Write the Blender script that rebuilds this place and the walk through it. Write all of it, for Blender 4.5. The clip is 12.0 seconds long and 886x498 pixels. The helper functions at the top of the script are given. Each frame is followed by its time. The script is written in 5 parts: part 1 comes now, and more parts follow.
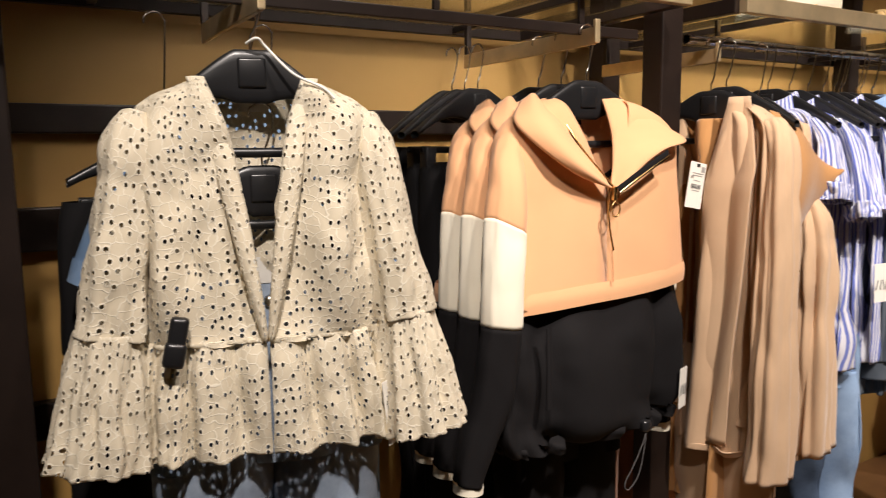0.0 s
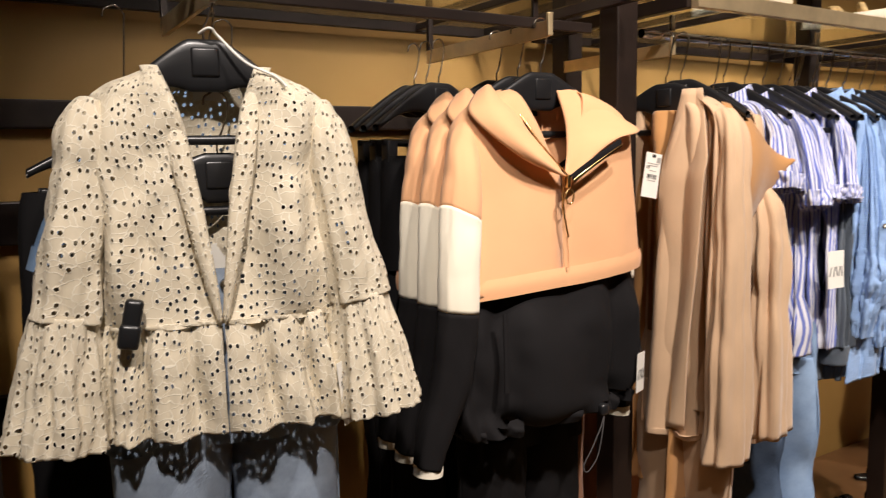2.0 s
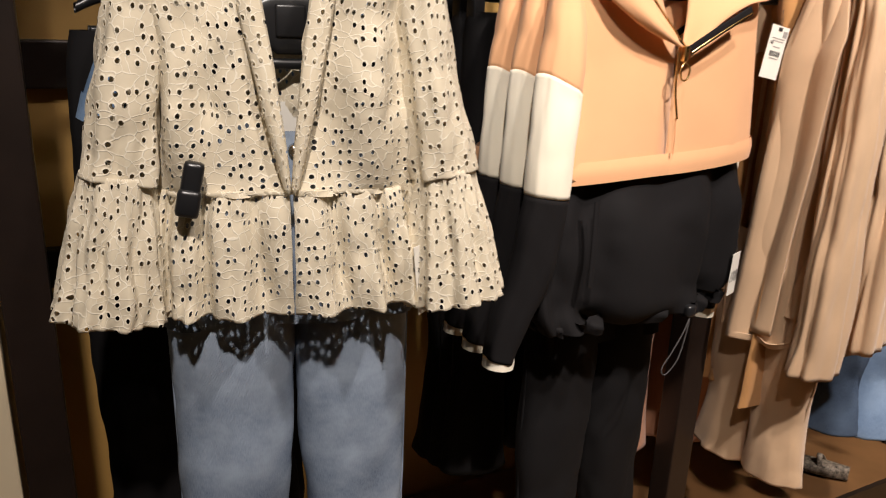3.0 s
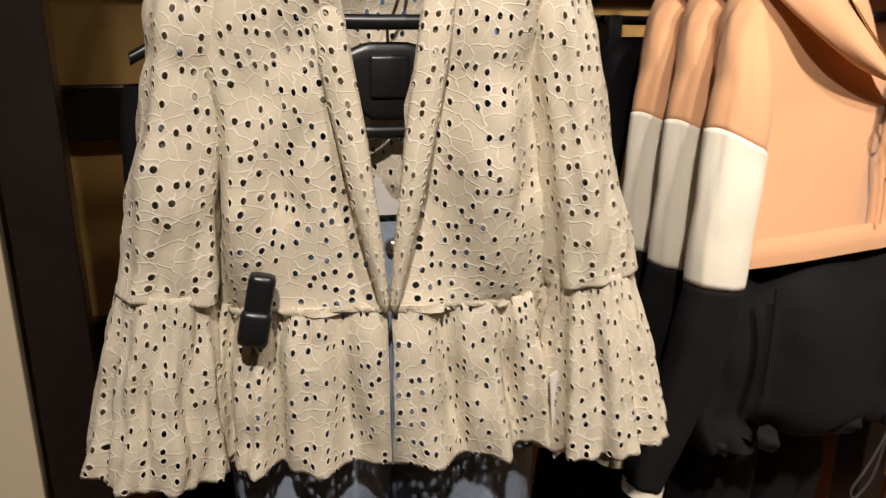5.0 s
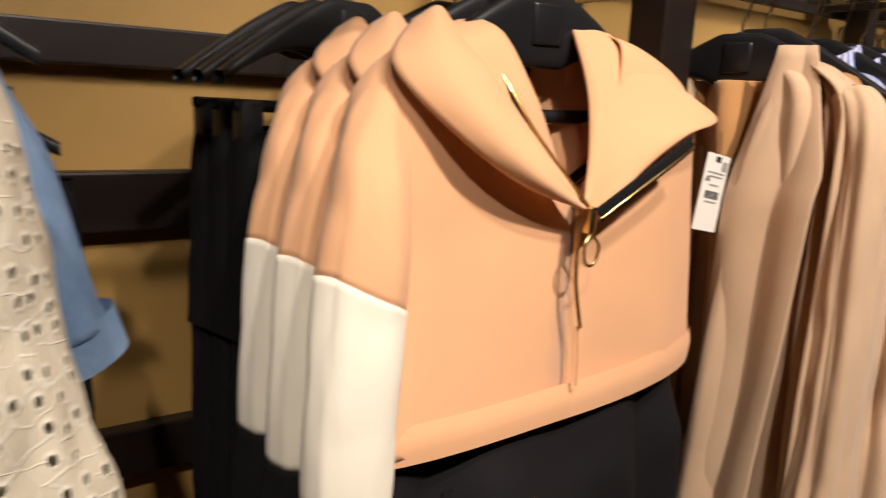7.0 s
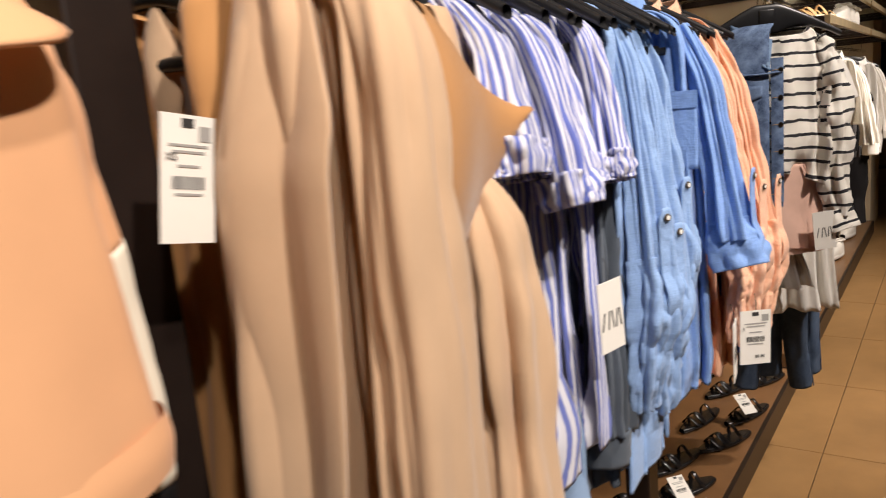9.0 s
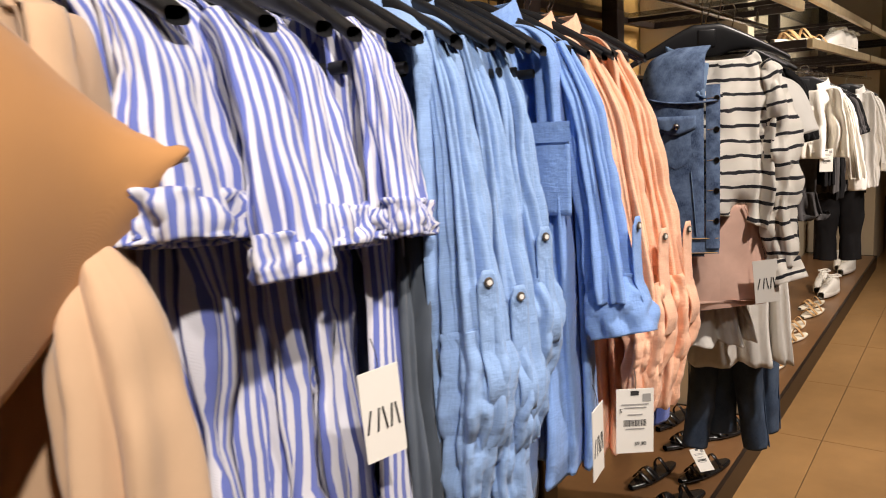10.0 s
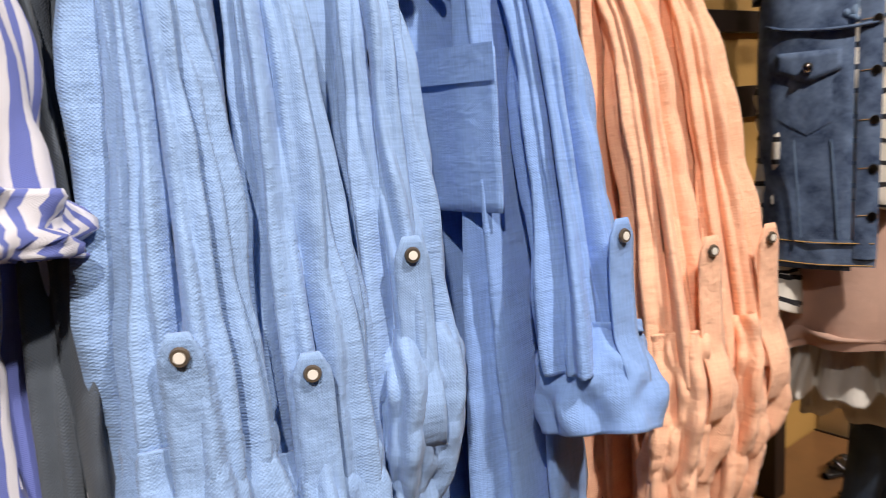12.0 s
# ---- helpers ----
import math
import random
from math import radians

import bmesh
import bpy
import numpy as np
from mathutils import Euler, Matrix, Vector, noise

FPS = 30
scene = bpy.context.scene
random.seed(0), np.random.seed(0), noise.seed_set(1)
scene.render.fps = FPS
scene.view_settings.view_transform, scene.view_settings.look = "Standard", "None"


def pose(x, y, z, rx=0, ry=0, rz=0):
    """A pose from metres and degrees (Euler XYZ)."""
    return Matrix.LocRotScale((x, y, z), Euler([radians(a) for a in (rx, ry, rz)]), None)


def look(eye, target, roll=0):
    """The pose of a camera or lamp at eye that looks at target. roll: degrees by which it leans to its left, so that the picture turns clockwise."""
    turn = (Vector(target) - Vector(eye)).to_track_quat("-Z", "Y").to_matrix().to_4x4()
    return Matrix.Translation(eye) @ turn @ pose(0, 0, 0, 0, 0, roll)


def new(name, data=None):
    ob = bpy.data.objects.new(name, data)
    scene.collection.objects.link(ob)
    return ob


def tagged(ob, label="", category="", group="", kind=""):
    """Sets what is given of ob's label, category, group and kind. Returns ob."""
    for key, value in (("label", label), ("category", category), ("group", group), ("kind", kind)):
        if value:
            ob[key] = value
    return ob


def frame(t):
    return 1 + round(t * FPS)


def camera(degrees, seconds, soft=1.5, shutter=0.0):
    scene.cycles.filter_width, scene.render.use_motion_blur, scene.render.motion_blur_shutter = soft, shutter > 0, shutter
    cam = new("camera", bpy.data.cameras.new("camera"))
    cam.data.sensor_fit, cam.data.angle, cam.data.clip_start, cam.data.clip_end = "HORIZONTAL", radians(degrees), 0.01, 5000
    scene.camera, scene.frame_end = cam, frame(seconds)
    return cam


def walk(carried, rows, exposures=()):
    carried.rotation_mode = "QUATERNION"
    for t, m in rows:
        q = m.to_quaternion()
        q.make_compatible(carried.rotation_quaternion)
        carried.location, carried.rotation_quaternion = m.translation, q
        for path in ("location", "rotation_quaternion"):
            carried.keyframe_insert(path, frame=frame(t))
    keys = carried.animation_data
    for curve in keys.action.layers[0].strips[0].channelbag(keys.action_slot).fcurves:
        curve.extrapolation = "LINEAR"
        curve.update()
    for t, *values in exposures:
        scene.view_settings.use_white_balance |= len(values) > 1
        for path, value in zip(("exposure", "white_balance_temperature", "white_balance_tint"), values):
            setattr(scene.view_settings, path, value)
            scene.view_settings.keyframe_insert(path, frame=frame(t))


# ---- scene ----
cam = camera(61.5, 12.0, shutter=0.4, soft=1.0)

# camera path: t, x, y, z, yaw, pitch, roll
ROWS = [
    (0, 0.364, 0.164, 1.455, -30.42, -7.46, 0.60),
    (0.5, 0.371, 0.171, 1.455, -34.28, -7.33, 0.01),
    (1, 0.378, 0.163, 1.451, -35.91, -7.06, 0.36),
    (1.5, 0.375, 0.137, 1.445, -35.10, -6.87, 1.07),
    (2, 0.388, 0.109, 1.425, -31.66, -7.03, 1.07),
    (2.5, 0.401, 0.144, 1.432, -28.01, -13.02, -0.59),
    (2.7, 0.402, 0.189, 1.412, -27.75, -15.17, -1.41),
    (4.5, 0.455, 0.491, 1.460, -23.39, -20.39, -1.90),
    (5, 0.476, 0.525, 1.460, -20.72, -17.23, -0.45),
    (5.5, 0.513, 0.571, 1.463, -17.24, -16.60, -0.11),
    (6, 0.597, 0.640, 1.492, -18.47, -18.36, -1.62),
    (6.5, 0.736, 0.678, 1.475, -25.91, -12.60, -1.87),
    (7, 0.820, 0.720, 1.480, -35.71, -11.50, -2.79),
    (7.2, 0.853, 0.744, 1.472, -39.31, -11.47, -2.69),
    (8.8, 1.251, 0.816, 1.425, -55.36, -10.71, 5.17),
    (9, 1.301, 0.801, 1.413, -55.98, -10.77, 5.12),
    (9.5, 1.525, 0.752, 1.401, -55.58, -10.01, 2.99),
    (10, 1.654, 0.686, 1.412, -54.35, -9.63, 3.38),
    (10.5, 1.758, 0.672, 1.393, -54.05, -10.42, 3.80),
    (11, 1.934, 0.700, 1.373, -52.81, -11.55, 2.16),
    (11.5, 2.092, 0.724, 1.364, -48.92, -10.95, 3.17),
    (12, 2.233, 0.728, 1.356, -39.03, -10.84, 4.21),
]
walk(cam, [(t, pose(x, y, z, 90 + p, r, w)) for t, x, y, z, w, p, r in ROWS],
     exposures=[(0, 0.17), (2.7, 0.12), (4.3, 0.45), (4.6, 0.35), (5.2, -0.2), (6.0, -0.25), (7.0, -0.1), (9.0, 0.0), (12, -0.1)])

# ---- world and lamps ----
world = bpy.data.worlds.new("shop_air")
scene.world = world
world.use_nodes = True
world.node_tree.nodes["Background"].inputs[0].default_value = (1.0, 0.86, 0.66, 1)
world.node_tree.nodes["Background"].inputs[1].default_value = 0.004

WARM = (1.0, 0.89, 0.815)
# ceiling spots assumed out of view; the last row is added to brighten the floor
SPOTS = [(0.25, -0.18, 0.66, 1.15, 172, 46), (1.05, 0.15, 1.40, 1.3, 86, 70), (1.38, -0.2, 1.95, 1.2, 225, 62), (2.8, 0.0, 3.1, 1.2, 205, 72),
         (4.9, 0.0, 5.4, 1.35, 190, 72), (7.0, 0.0, 7.2, 1.35, 190, 72), (4.7, -0.9, 5.2, 0.6, 440, 78)]


def spot_lamp(x, y, tx, ty, watts, cone):
    data = bpy.data.lights.new("spot_light", "SPOT")
    data.energy, data.color, data.spot_size, data.spot_blend, data.shadow_soft_size = watts, WARM, radians(cone), 0.8, 0.045
    ob = new("spot_light", data)
    ob.matrix_world = look((x, y, 2.86), (tx, ty, 1.0))
    return ob


for row in SPOTS:
    spot_lamp(*row)


# ---- materials ----
def nodes_of(name):
    m = bpy.data.materials.new(name)
    m.use_nodes = True
    return m, m.node_tree.nodes, m.node_tree.links, m.node_tree.nodes["Principled BSDF"]


def mixed(n, l, fac, a, b):
    mx = n.new("ShaderNodeMix")
    mx.data_type = "RGBA"
    l.new(fac, mx.inputs[0])
    for sock, c in ((mx.inputs[6], a), (mx.inputs[7], b)):
        if hasattr(c, "links"):
            l.new(c, sock)
        else:
            sock.default_value = (*c, 1)
    return mx.outputs[2]


def noisy(n, l, vec, scale, detail=4, rough=0.6):
    t = n.new("ShaderNodeTexNoise")
    t.inputs["Scale"].default_value, t.inputs["Detail"].default_value, t.inputs["Roughness"].default_value = scale, detail, rough
    if vec is not None:
        l.new(vec, t.inputs["Vector"])
    return t.outputs["Fac"]


def ramp(n, l, fac, lo, hi):
    r = n.new("ShaderNodeMapRange")
    r.inputs["From Min"].default_value, r.inputs["From Max"].default_value = lo, hi
    l.new(fac, r.inputs["Value"])
    return r.outputs["Result"]


def maths(n, l, op, a, b=None):
    k = n.new("ShaderNodeMath")
    k.operation = op
    for sock, v in zip(k.inputs, (a, b)):
        if v is None:
            continue
        if hasattr(v, "links"):
            l.new(v, sock)
        else:
            sock.default_value = v
    return k.outputs[0]


def bumped(n, l, bsdf, height, strength, dist=0.002):
    b = n.new("ShaderNodeBump")
    b.inputs["Strength"].default_value, b.inputs["Distance"].default_value = strength, dist
    l.new(height, b.inputs["Height"])
    l.new(b.outputs["Normal"], bsdf.inputs["Normal"])


def plain(name, colour, rough=0.5, metal=0.0, vary=0.12, scale=6.0, bump=0.1, fine=60.0, coat=0.0):
    """A paint, plastic, stone or metal with cloudy variation and fine relief, in object space."""
    m, n, l, b = nodes_of(name)
    co = n.new("ShaderNodeTexCoord").outputs["Object"]
    f = ramp(n, l, noisy(n, l, co, scale), 0.3, 0.7)
    l.new(mixed(n, l, f, tuple(c * (1 - vary) for c in colour), tuple(min(1, c * (1 + vary)) for c in colour)), b.inputs["Base Color"])
    b.inputs["Roughness"].default_value, b.inputs["Metallic"].default_value, b.inputs["Coat Weight"].default_value = rough, metal, coat
    if bump:
        bumped(n, l, b, noisy(n, l, co, fine, 3), bump, 0.001)
    return m


def fabric(name, colour, weave=900.0, vary=0.12, bump=0.35, slub=0.0, rough=0.85, stripe=None, sheen=0.15, crease=0.15, two_way=True):
    """Cloth: warp and weft relief along the piece's own run, slubs, faint creases, and stripes where given (width, colour, share, along v)."""
    m, n, l, b = nodes_of(name)
    uv = n.new("ShaderNodeTexCoord").outputs["UV"]
    sep = n.new("ShaderNodeSeparateXYZ")
    l.new(uv, sep.inputs[0])
    cloud = ramp(n, l, noisy(n, l, uv, 7, 5), 0.25, 0.75)
    col = mixed(n, l, cloud, tuple(c * (1 - vary) for c in colour), tuple(min(1, c * (1 + vary)) for c in colour))
    if stripe:
        width, scol, share, along = stripe
        wob = maths(n, l, "MULTIPLY", noisy(n, l, uv, 12, 2), width * 0.5)
        run = sep.outputs[1 if along else 0]
        pos = maths(n, l, "ADD", run, wob)
        fr = maths(n, l, "FRACT", maths(n, l, "DIVIDE", pos, width))
        on = maths(n, l, "LESS_THAN", fr, share)
        col = mixed(n, l, on, col, scol)
    h = None
    if slub:
        mp = n.new("ShaderNodeMapping")
        mp.inputs["Scale"].default_value = (520, 40, 1)
        l.new(uv, mp.inputs[0])
        mp2 = n.new("ShaderNodeMapping")
        mp2.inputs["Scale"].default_value = (40, 520, 1)
        l.new(uv, mp2.inputs[0])
        h = maths(n, l, "ADD", noisy(n, l, mp.outputs[0], 1.0, 3), noisy(n, l, mp2.outputs[0], 1.0, 3))
        dark = ramp(n, l, h, 0.75, 1.25)
        col = mixed(n, l, dark, col, tuple(min(1, c * (1 + slub) + 0.05 * slub) for c in colour)) if not stripe else col
    sx = maths(n, l, "SINE", maths(n, l, "MULTIPLY", sep.outputs[0], weave * 3.14))
    sy = maths(n, l, "SINE", maths(n, l, "MULTIPLY", sep.outputs[1], weave * 3.14))
    w = maths(n, l, "MULTIPLY", sx, sy) if two_way else sx
    w = maths(n, l, "MULTIPLY", w, 0.25)
    cr = maths(n, l, "MULTIPLY", noisy(n, l, uv, 28, 4), 3.0 * crease / 0.15)
    tot = maths(n, l, "ADD", w, cr)
    if h is not None:
        tot = maths(n, l, "ADD", tot, h)
    bumped(n, l, b, tot, bump, 0.0015)
    l.new(col, b.inputs["Base Color"])
    b.inputs["Roughness"].default_value, b.inputs["Sheen Weight"].default_value = rough, sheen
    b.inputs["Specular IOR Level"].default_value = 0.25
    return m


def eyelet_cloth(name, colour, holes=True):
    """Broderie anglaise: cut eyelets in pairs with stitched rims, and raised stitched stems between them."""
    m, n, l, b = nodes_of(name)
    uv = n.new("ShaderNodeTexCoord").outputs["UV"]
    mp = n.new("ShaderNodeMapping")
    mp.inputs["Scale"].default_value = (88, 64, 1)
    l.new(uv, mp.inputs[0])
    v = n.new("ShaderNodeTexVoronoi")
    v.voronoi_dimensions = "2D"
    v.inputs["Scale"].default_value, v.inputs["Randomness"].default_value = 1.0, 0.62
    l.new(mp.outputs[0], v.inputs["Vector"])
    d = v.outputs["Distance"]
    pick = n.new("ShaderNodeSeparateColor")
    l.new(v.outputs["Color"], pick.inputs[0])
    keep = maths(n, l, "GREATER_THAN", pick.outputs[0], 0.24)
    hole = maths(n, l, "MULTIPLY", maths(n, l, "LESS_THAN", d, 0.20), keep)
    rim = maths(n, l, "MULTIPLY", ramp(n, l, d, 0.36, 0.22), keep)
    v2 = n.new("ShaderNodeTexVoronoi")
    v2.voronoi_dimensions, v2.feature = "2D", "DISTANCE_TO_EDGE"
    v2.inputs["Scale"].default_value, v2.inputs["Randomness"].default_value = 68, 1.0
    warp = n.new("ShaderNodeVectorMath")
    warp.operation = "ADD"
    nz = n.new("ShaderNodeTexNoise")
    nz.inputs["Scale"].default_value = 30
    l.new(uv, nz.inputs["Vector"])
    sc = n.new("ShaderNodeVectorMath")
    sc.operation = "SCALE"
    sc.inputs["Scale"].default_value = 0.03
    l.new(nz.outputs["Color"], sc.inputs[0])
    l.new(uv, warp.inputs[0])
    l.new(sc.outputs[0], warp.inputs[1])
    l.new(warp.outputs[0], v2.inputs["Vector"])
    stem = ramp(n, l, v2.outputs["Distance"], 0.06, 0.022)
    cloud = ramp(n, l, noisy(n, l, uv, 9, 4), 0.3, 0.7)
    col = mixed(n, l, cloud, tuple(c * 0.86 for c in colour), tuple(c * 0.94 for c in colour))
    thread = maths(n, l, "MAXIMUM", stem, rim)
    col = mixed(n, l, maths(n, l, "MULTIPLY", thread, 0.75), col, (0.92, 0.86, 0.72))
    l.new(col, b.inputs["Base Color"])
    h = maths(n, l, "ADD", maths(n, l, "MULTIPLY", rim, 1.2), maths(n, l, "MULTIPLY", stem, 0.75))
    h = maths(n, l, "ADD", h, maths(n, l, "MULTIPLY", noisy(n, l, uv, 45, 4), 1.6))
    bumped(n, l, b, h, 0.55, 0.0009)
    b.inputs["Roughness"].default_value, b.inputs["Sheen Weight"].default_value = 0.8, 0.1
    b.inputs["Specular IOR Level"].default_value = 0.25
    through_light = n.new("ShaderNodeBsdfTranslucent")
    l.new(col, through_light.inputs["Color"])
    thin = n.new("ShaderNodeMixShader")
    thin.inputs[0].default_value = 0.16
    l.new(b.outputs[0], thin.inputs[1])
    l.new(through_light.outputs[0], thin.inputs[2])
    cut = n.new("ShaderNodeMixShader")
    l.new(hole, cut.inputs[0])
    l.new(thin.outputs[0], cut.inputs[1])
    l.new(n.new("ShaderNodeBsdfTransparent").outputs[0], cut.inputs[2])
    l.new(cut.outputs[0], n["Material Output"].inputs["Surface"])
    return m


def denim(name, dark, light, scale=5.0, bias=0.5):
    """Indigo twill, worn paler in patches, with a diagonal rib."""
    m, n, l, b = nodes_of(name)
    uv = n.new("ShaderNodeTexCoord").outputs["UV"]
    sep = n.new("ShaderNodeSeparateXYZ")
    l.new(uv, sep.inputs[0])
    worn = ramp(n, l, noisy(n, l, uv, scale, 5, 0.65), bias - 0.14, bias + 0.2)
    mp = n.new("ShaderNodeMapping")
    mp.inputs["Scale"].default_value = (900, 120, 1)
    l.new(uv, mp.inputs[0])
    grain = ramp(n, l, noisy(n, l, mp.outputs[0], 1.0, 3), 0.35, 0.65)
    col = mixed(n, l, worn, dark, light)
    col = mixed(n, l, maths(n, l, "MULTIPLY", grain, 0.35), col, light)
    l.new(col, b.inputs["Base Color"])
    tw = maths(n, l, "SINE", maths(n, l, "MULTIPLY", maths(n, l, "ADD", sep.outputs[0], sep.outputs[1]), 3500.0))
    tw = maths(n, l, "ADD", maths(n, l, "MULTIPLY", tw, 0.3), maths(n, l, "MULTIPLY", noisy(n, l, uv, 40, 4), 1.5))
    bumped(n, l, b, tw, 0.4, 0.0015)
    b.inputs["Roughness"].default_value = 0.85
    b.inputs["Specular IOR Level"].default_value = 0.2
    return m


OCHRE = plain("ochre_paint", (0.42, 0.245, 0.068), 0.6, vary=0.08, scale=2, bump=0.15, fine=90)
CREAM_WALL = plain("cream_paint", (0.62, 0.52, 0.36), 0.6, vary=0.05, scale=2, bump=0.1, fine=90)
CEIL = plain("ceiling_paint", (0.62, 0.58, 0.5), 0.8, vary=0.04)
GREY_WALL = plain("back_wall_paint", (0.42, 0.34, 0.24), 0.7, vary=0.06)
DARK = plain("dark_bronze_steel", (0.022, 0.014, 0.011), 0.38, 0.3, vary=0.25, scale=9, bump=0.08)
CHROME = plain("polished_nickel", (0.62, 0.58, 0.53), 0.16, 1.0, vary=0.08, scale=20, bump=0.03)
BRUSHED = plain("brushed_nickel", (0.72, 0.56, 0.33), 0.36, 0.75, vary=0.12, scale=14, bump=0.05)
BLACK_PL = plain("black_plastic", (0.012, 0.012, 0.013), 0.32, vary=0.2, bump=0.05)
GLOSS_BLACK = plain("gloss_black_leather", (0.010, 0.009, 0.009), 0.22, vary=0.2, bump=0.2, fine=180)
PLINTH = plain("brown_laminate", (0.17, 0.085, 0.035), 0.32, vary=0.2, scale=4, bump=0.05)
TILE = plain("brown_stone_tile", (0.30, 0.168, 0.065), 0.34, vary=0.16, scale=3.5, bump=0.12, fine=140)
GROUT = plain("dark_joint", (0.07, 0.045, 0.025), 0.8)
CARD = plain("white_card", (0.80, 0.77, 0.70), 0.6, vary=0.03, bump=0.03)
PAPER_GREY = plain("printed_grey", (0.32, 0.31, 0.29), 0.6)
INK = plain("black_ink", (0.03, 0.03, 0.03), 0.6)
BUTTON = plain("horn_button", (0.09, 0.07, 0.05), 0.35, vary=0.4, scale=40)
BRASS = plain("brass", (0.75, 0.52, 0.22), 0.25, 1.0, vary=0.1)
GLASS_M, _n, _l, _b = nodes_of("shelf_glass")
_b.inputs["Transmission Weight"].default_value, _b.inputs["Roughness"].default_value = 1.0, 0.02
_b.inputs["Base Color"].default_value = (0.9, 0.95, 0.92, 1)

CREAM = eyelet_cloth("cream_broderie", (0.82, 0.728, 0.550))
CREAM_PLAIN = fabric("cream_facing", (0.80, 0.735, 0.60))
PEACH = fabric("peach_crepe", (0.74, 0.40, 0.205), vary=0.05, bump=0.12, crease=0.04)
WHITE_P = fabric("ivory_crepe", (0.80, 0.74, 0.60), vary=0.04, bump=0.12, crease=0.04)
BLACK_C = fabric("black_crepe", (0.0045, 0.0037, 0.0042), vary=0.15, bump=0.15, crease=0.05, sheen=0.0)
NAVY_C = fabric("black_jersey", (0.004, 0.0036, 0.0042), vary=0.15, bump=0.15, crease=0.05, sheen=0.0)
BEIGE = fabric("beige_suede", (0.60, 0.405, 0.25), vary=0.08, bump=0.2, weave=1500, crease=0.06, sheen=0.3)
CAMEL = fabric("camel_suede", (0.47, 0.235, 0.085), vary=0.08, bump=0.2, weave=1500, crease=0.06, sheen=0.25)
ROSE = fabric("rose_brown_crepe", (0.42, 0.20, 0.115), vary=0.08, bump=0.15)
LINING = fabric("dark_lining", (0.03, 0.018, 0.012), vary=0.1)
STRIPE = fabric("blue_striped_poplin", (0.68, 0.68, 0.74), vary=0.03, weave=1600, bump=0.3, stripe=(0.0118, (0.14, 0.18, 0.50), 0.47, False))
LINEN_A = fabric("pale_blue_linen", (0.222, 0.345, 0.575), slub=0.22, bump=0.42, crease=0.55)
LINEN_B = fabric("sky_blue_linen", (0.195, 0.33, 0.64), slub=0.22, bump=0.42, crease=0.5)
CORAL = fabric("coral_linen", (0.92, 0.50, 0.33), slub=0.2, bump=0.5, crease=0.55)
PERI = fabric("cobalt_knit", (0.10, 0.155, 0.52), weave=700, bump=0.4, two_way=False)
BRETON = fabric("breton_jersey", (0.80, 0.76, 0.68), vary=0.03, bump=0.35, stripe=(0.036, (0.02, 0.02, 0.024), 0.22, True), crease=0.25)
PINK = fabric("pale_pink_twill", (0.72, 0.47, 0.37), bump=0.3, crease=0.2)
WHITE_C = fabric("white_cotton", (0.80, 0.77, 0.71), vary=0.04, bump=0.4, crease=0.3)
WHITE_B = fabric("white_viscose", (0.80, 0.76, 0.68), vary=0.04, bump=0.3, crease=0.2)
GREY_C = fabric("charcoal_cloth", (0.05, 0.045, 0.045), vary=0.3, bump=0.3)
SLATE = fabric("slate_tencel", (0.075, 0.092, 0.115), vary=0.2, bump=0.4, crease=0.2)
JEANS = denim("worn_blue_denim", (0.05, 0.085, 0.15), (0.36, 0.43, 0.53), bias=0.44)
JEANS_D = denim("dark_denim", (0.028, 0.045, 0.08), (0.09, 0.13, 0.2))
DENIM_J = denim("mid_denim", (0.028, 0.048, 0.11), (0.23, 0.33, 0.52), scale=22)
DENIM_L = denim("light_denim", (0.11, 0.20, 0.35), (0.25, 0.36, 0.53), scale=8)
CHAMBRAY = denim("chambray", (0.17, 0.26, 0.42), (0.30, 0.42, 0.60), scale=6)
STITCH = plain("ochre_thread", (0.55, 0.33, 0.10), 0.7)
STRAW = plain("straw", (0.62, 0.42, 0.18), 0.7, vary=0.3, scale=60, bump=0.5, fine=200)
SHOE_W = plain("white_leather", (0.80, 0.76, 0.68), 0.4, bump=0.1)
TAN_L = plain("tan_leather", (0.52, 0.31, 0.13), 0.45, bump=0.15)
SOLE = plain("rubber_sole", (0.70, 0.62, 0.48), 0.7)


# ---- mesh helpers ----
def link(name, bm, material, parent=None, label="", smooth=True):
    me = bpy.data.meshes.new(name)
    bmesh.ops.recalc_face_normals(bm, faces=bm.faces[:])
    bm.to_mesh(me)
    bm.free()
    if smooth:
        for p in me.polygons:
            p.use_smooth = True
    me.materials.append(material)
    ob = new(name, me)
    if parent is not None:
        ob.parent = parent
    if label:
        ob["label"] = label
    return ob


def part(name, bm, material, parent, label="", smooth=True):
    return link(name, bm, material, parent, label, smooth)


def thing(name, x, y, z, yaw, label, category, group=""):
    ob = new(name)
    ob.empty_display_size = 0.1
    ob.matrix_basis = pose(x, y, z, 0, 0, yaw)
    return tagged(ob, label, category, group)


def setting(name, bm, material, label="", smooth=False):
    return tagged(link(name, bm, material, None, smooth=smooth), label, "", "", "structure")


def box_bm(x0, y0, z0, x1, y1, z1, bevel=0.0, bm=None):
    bm = bm or bmesh.new()
    made = bmesh.ops.create_cube(bm, size=1.0, matrix=Matrix.LocRotScale(((x0 + x1) / 2, (y0 + y1) / 2, (z0 + z1) / 2), None, (x1 - x0, y1 - y0, z1 - z0)))
    if bevel:
        es = {e for v in made["verts"] for e in v.link_edges}
        bmesh.ops.bevel(bm, geom=list(es), offset=bevel, segments=2, affect="EDGES", profile=0.6)
    return bm


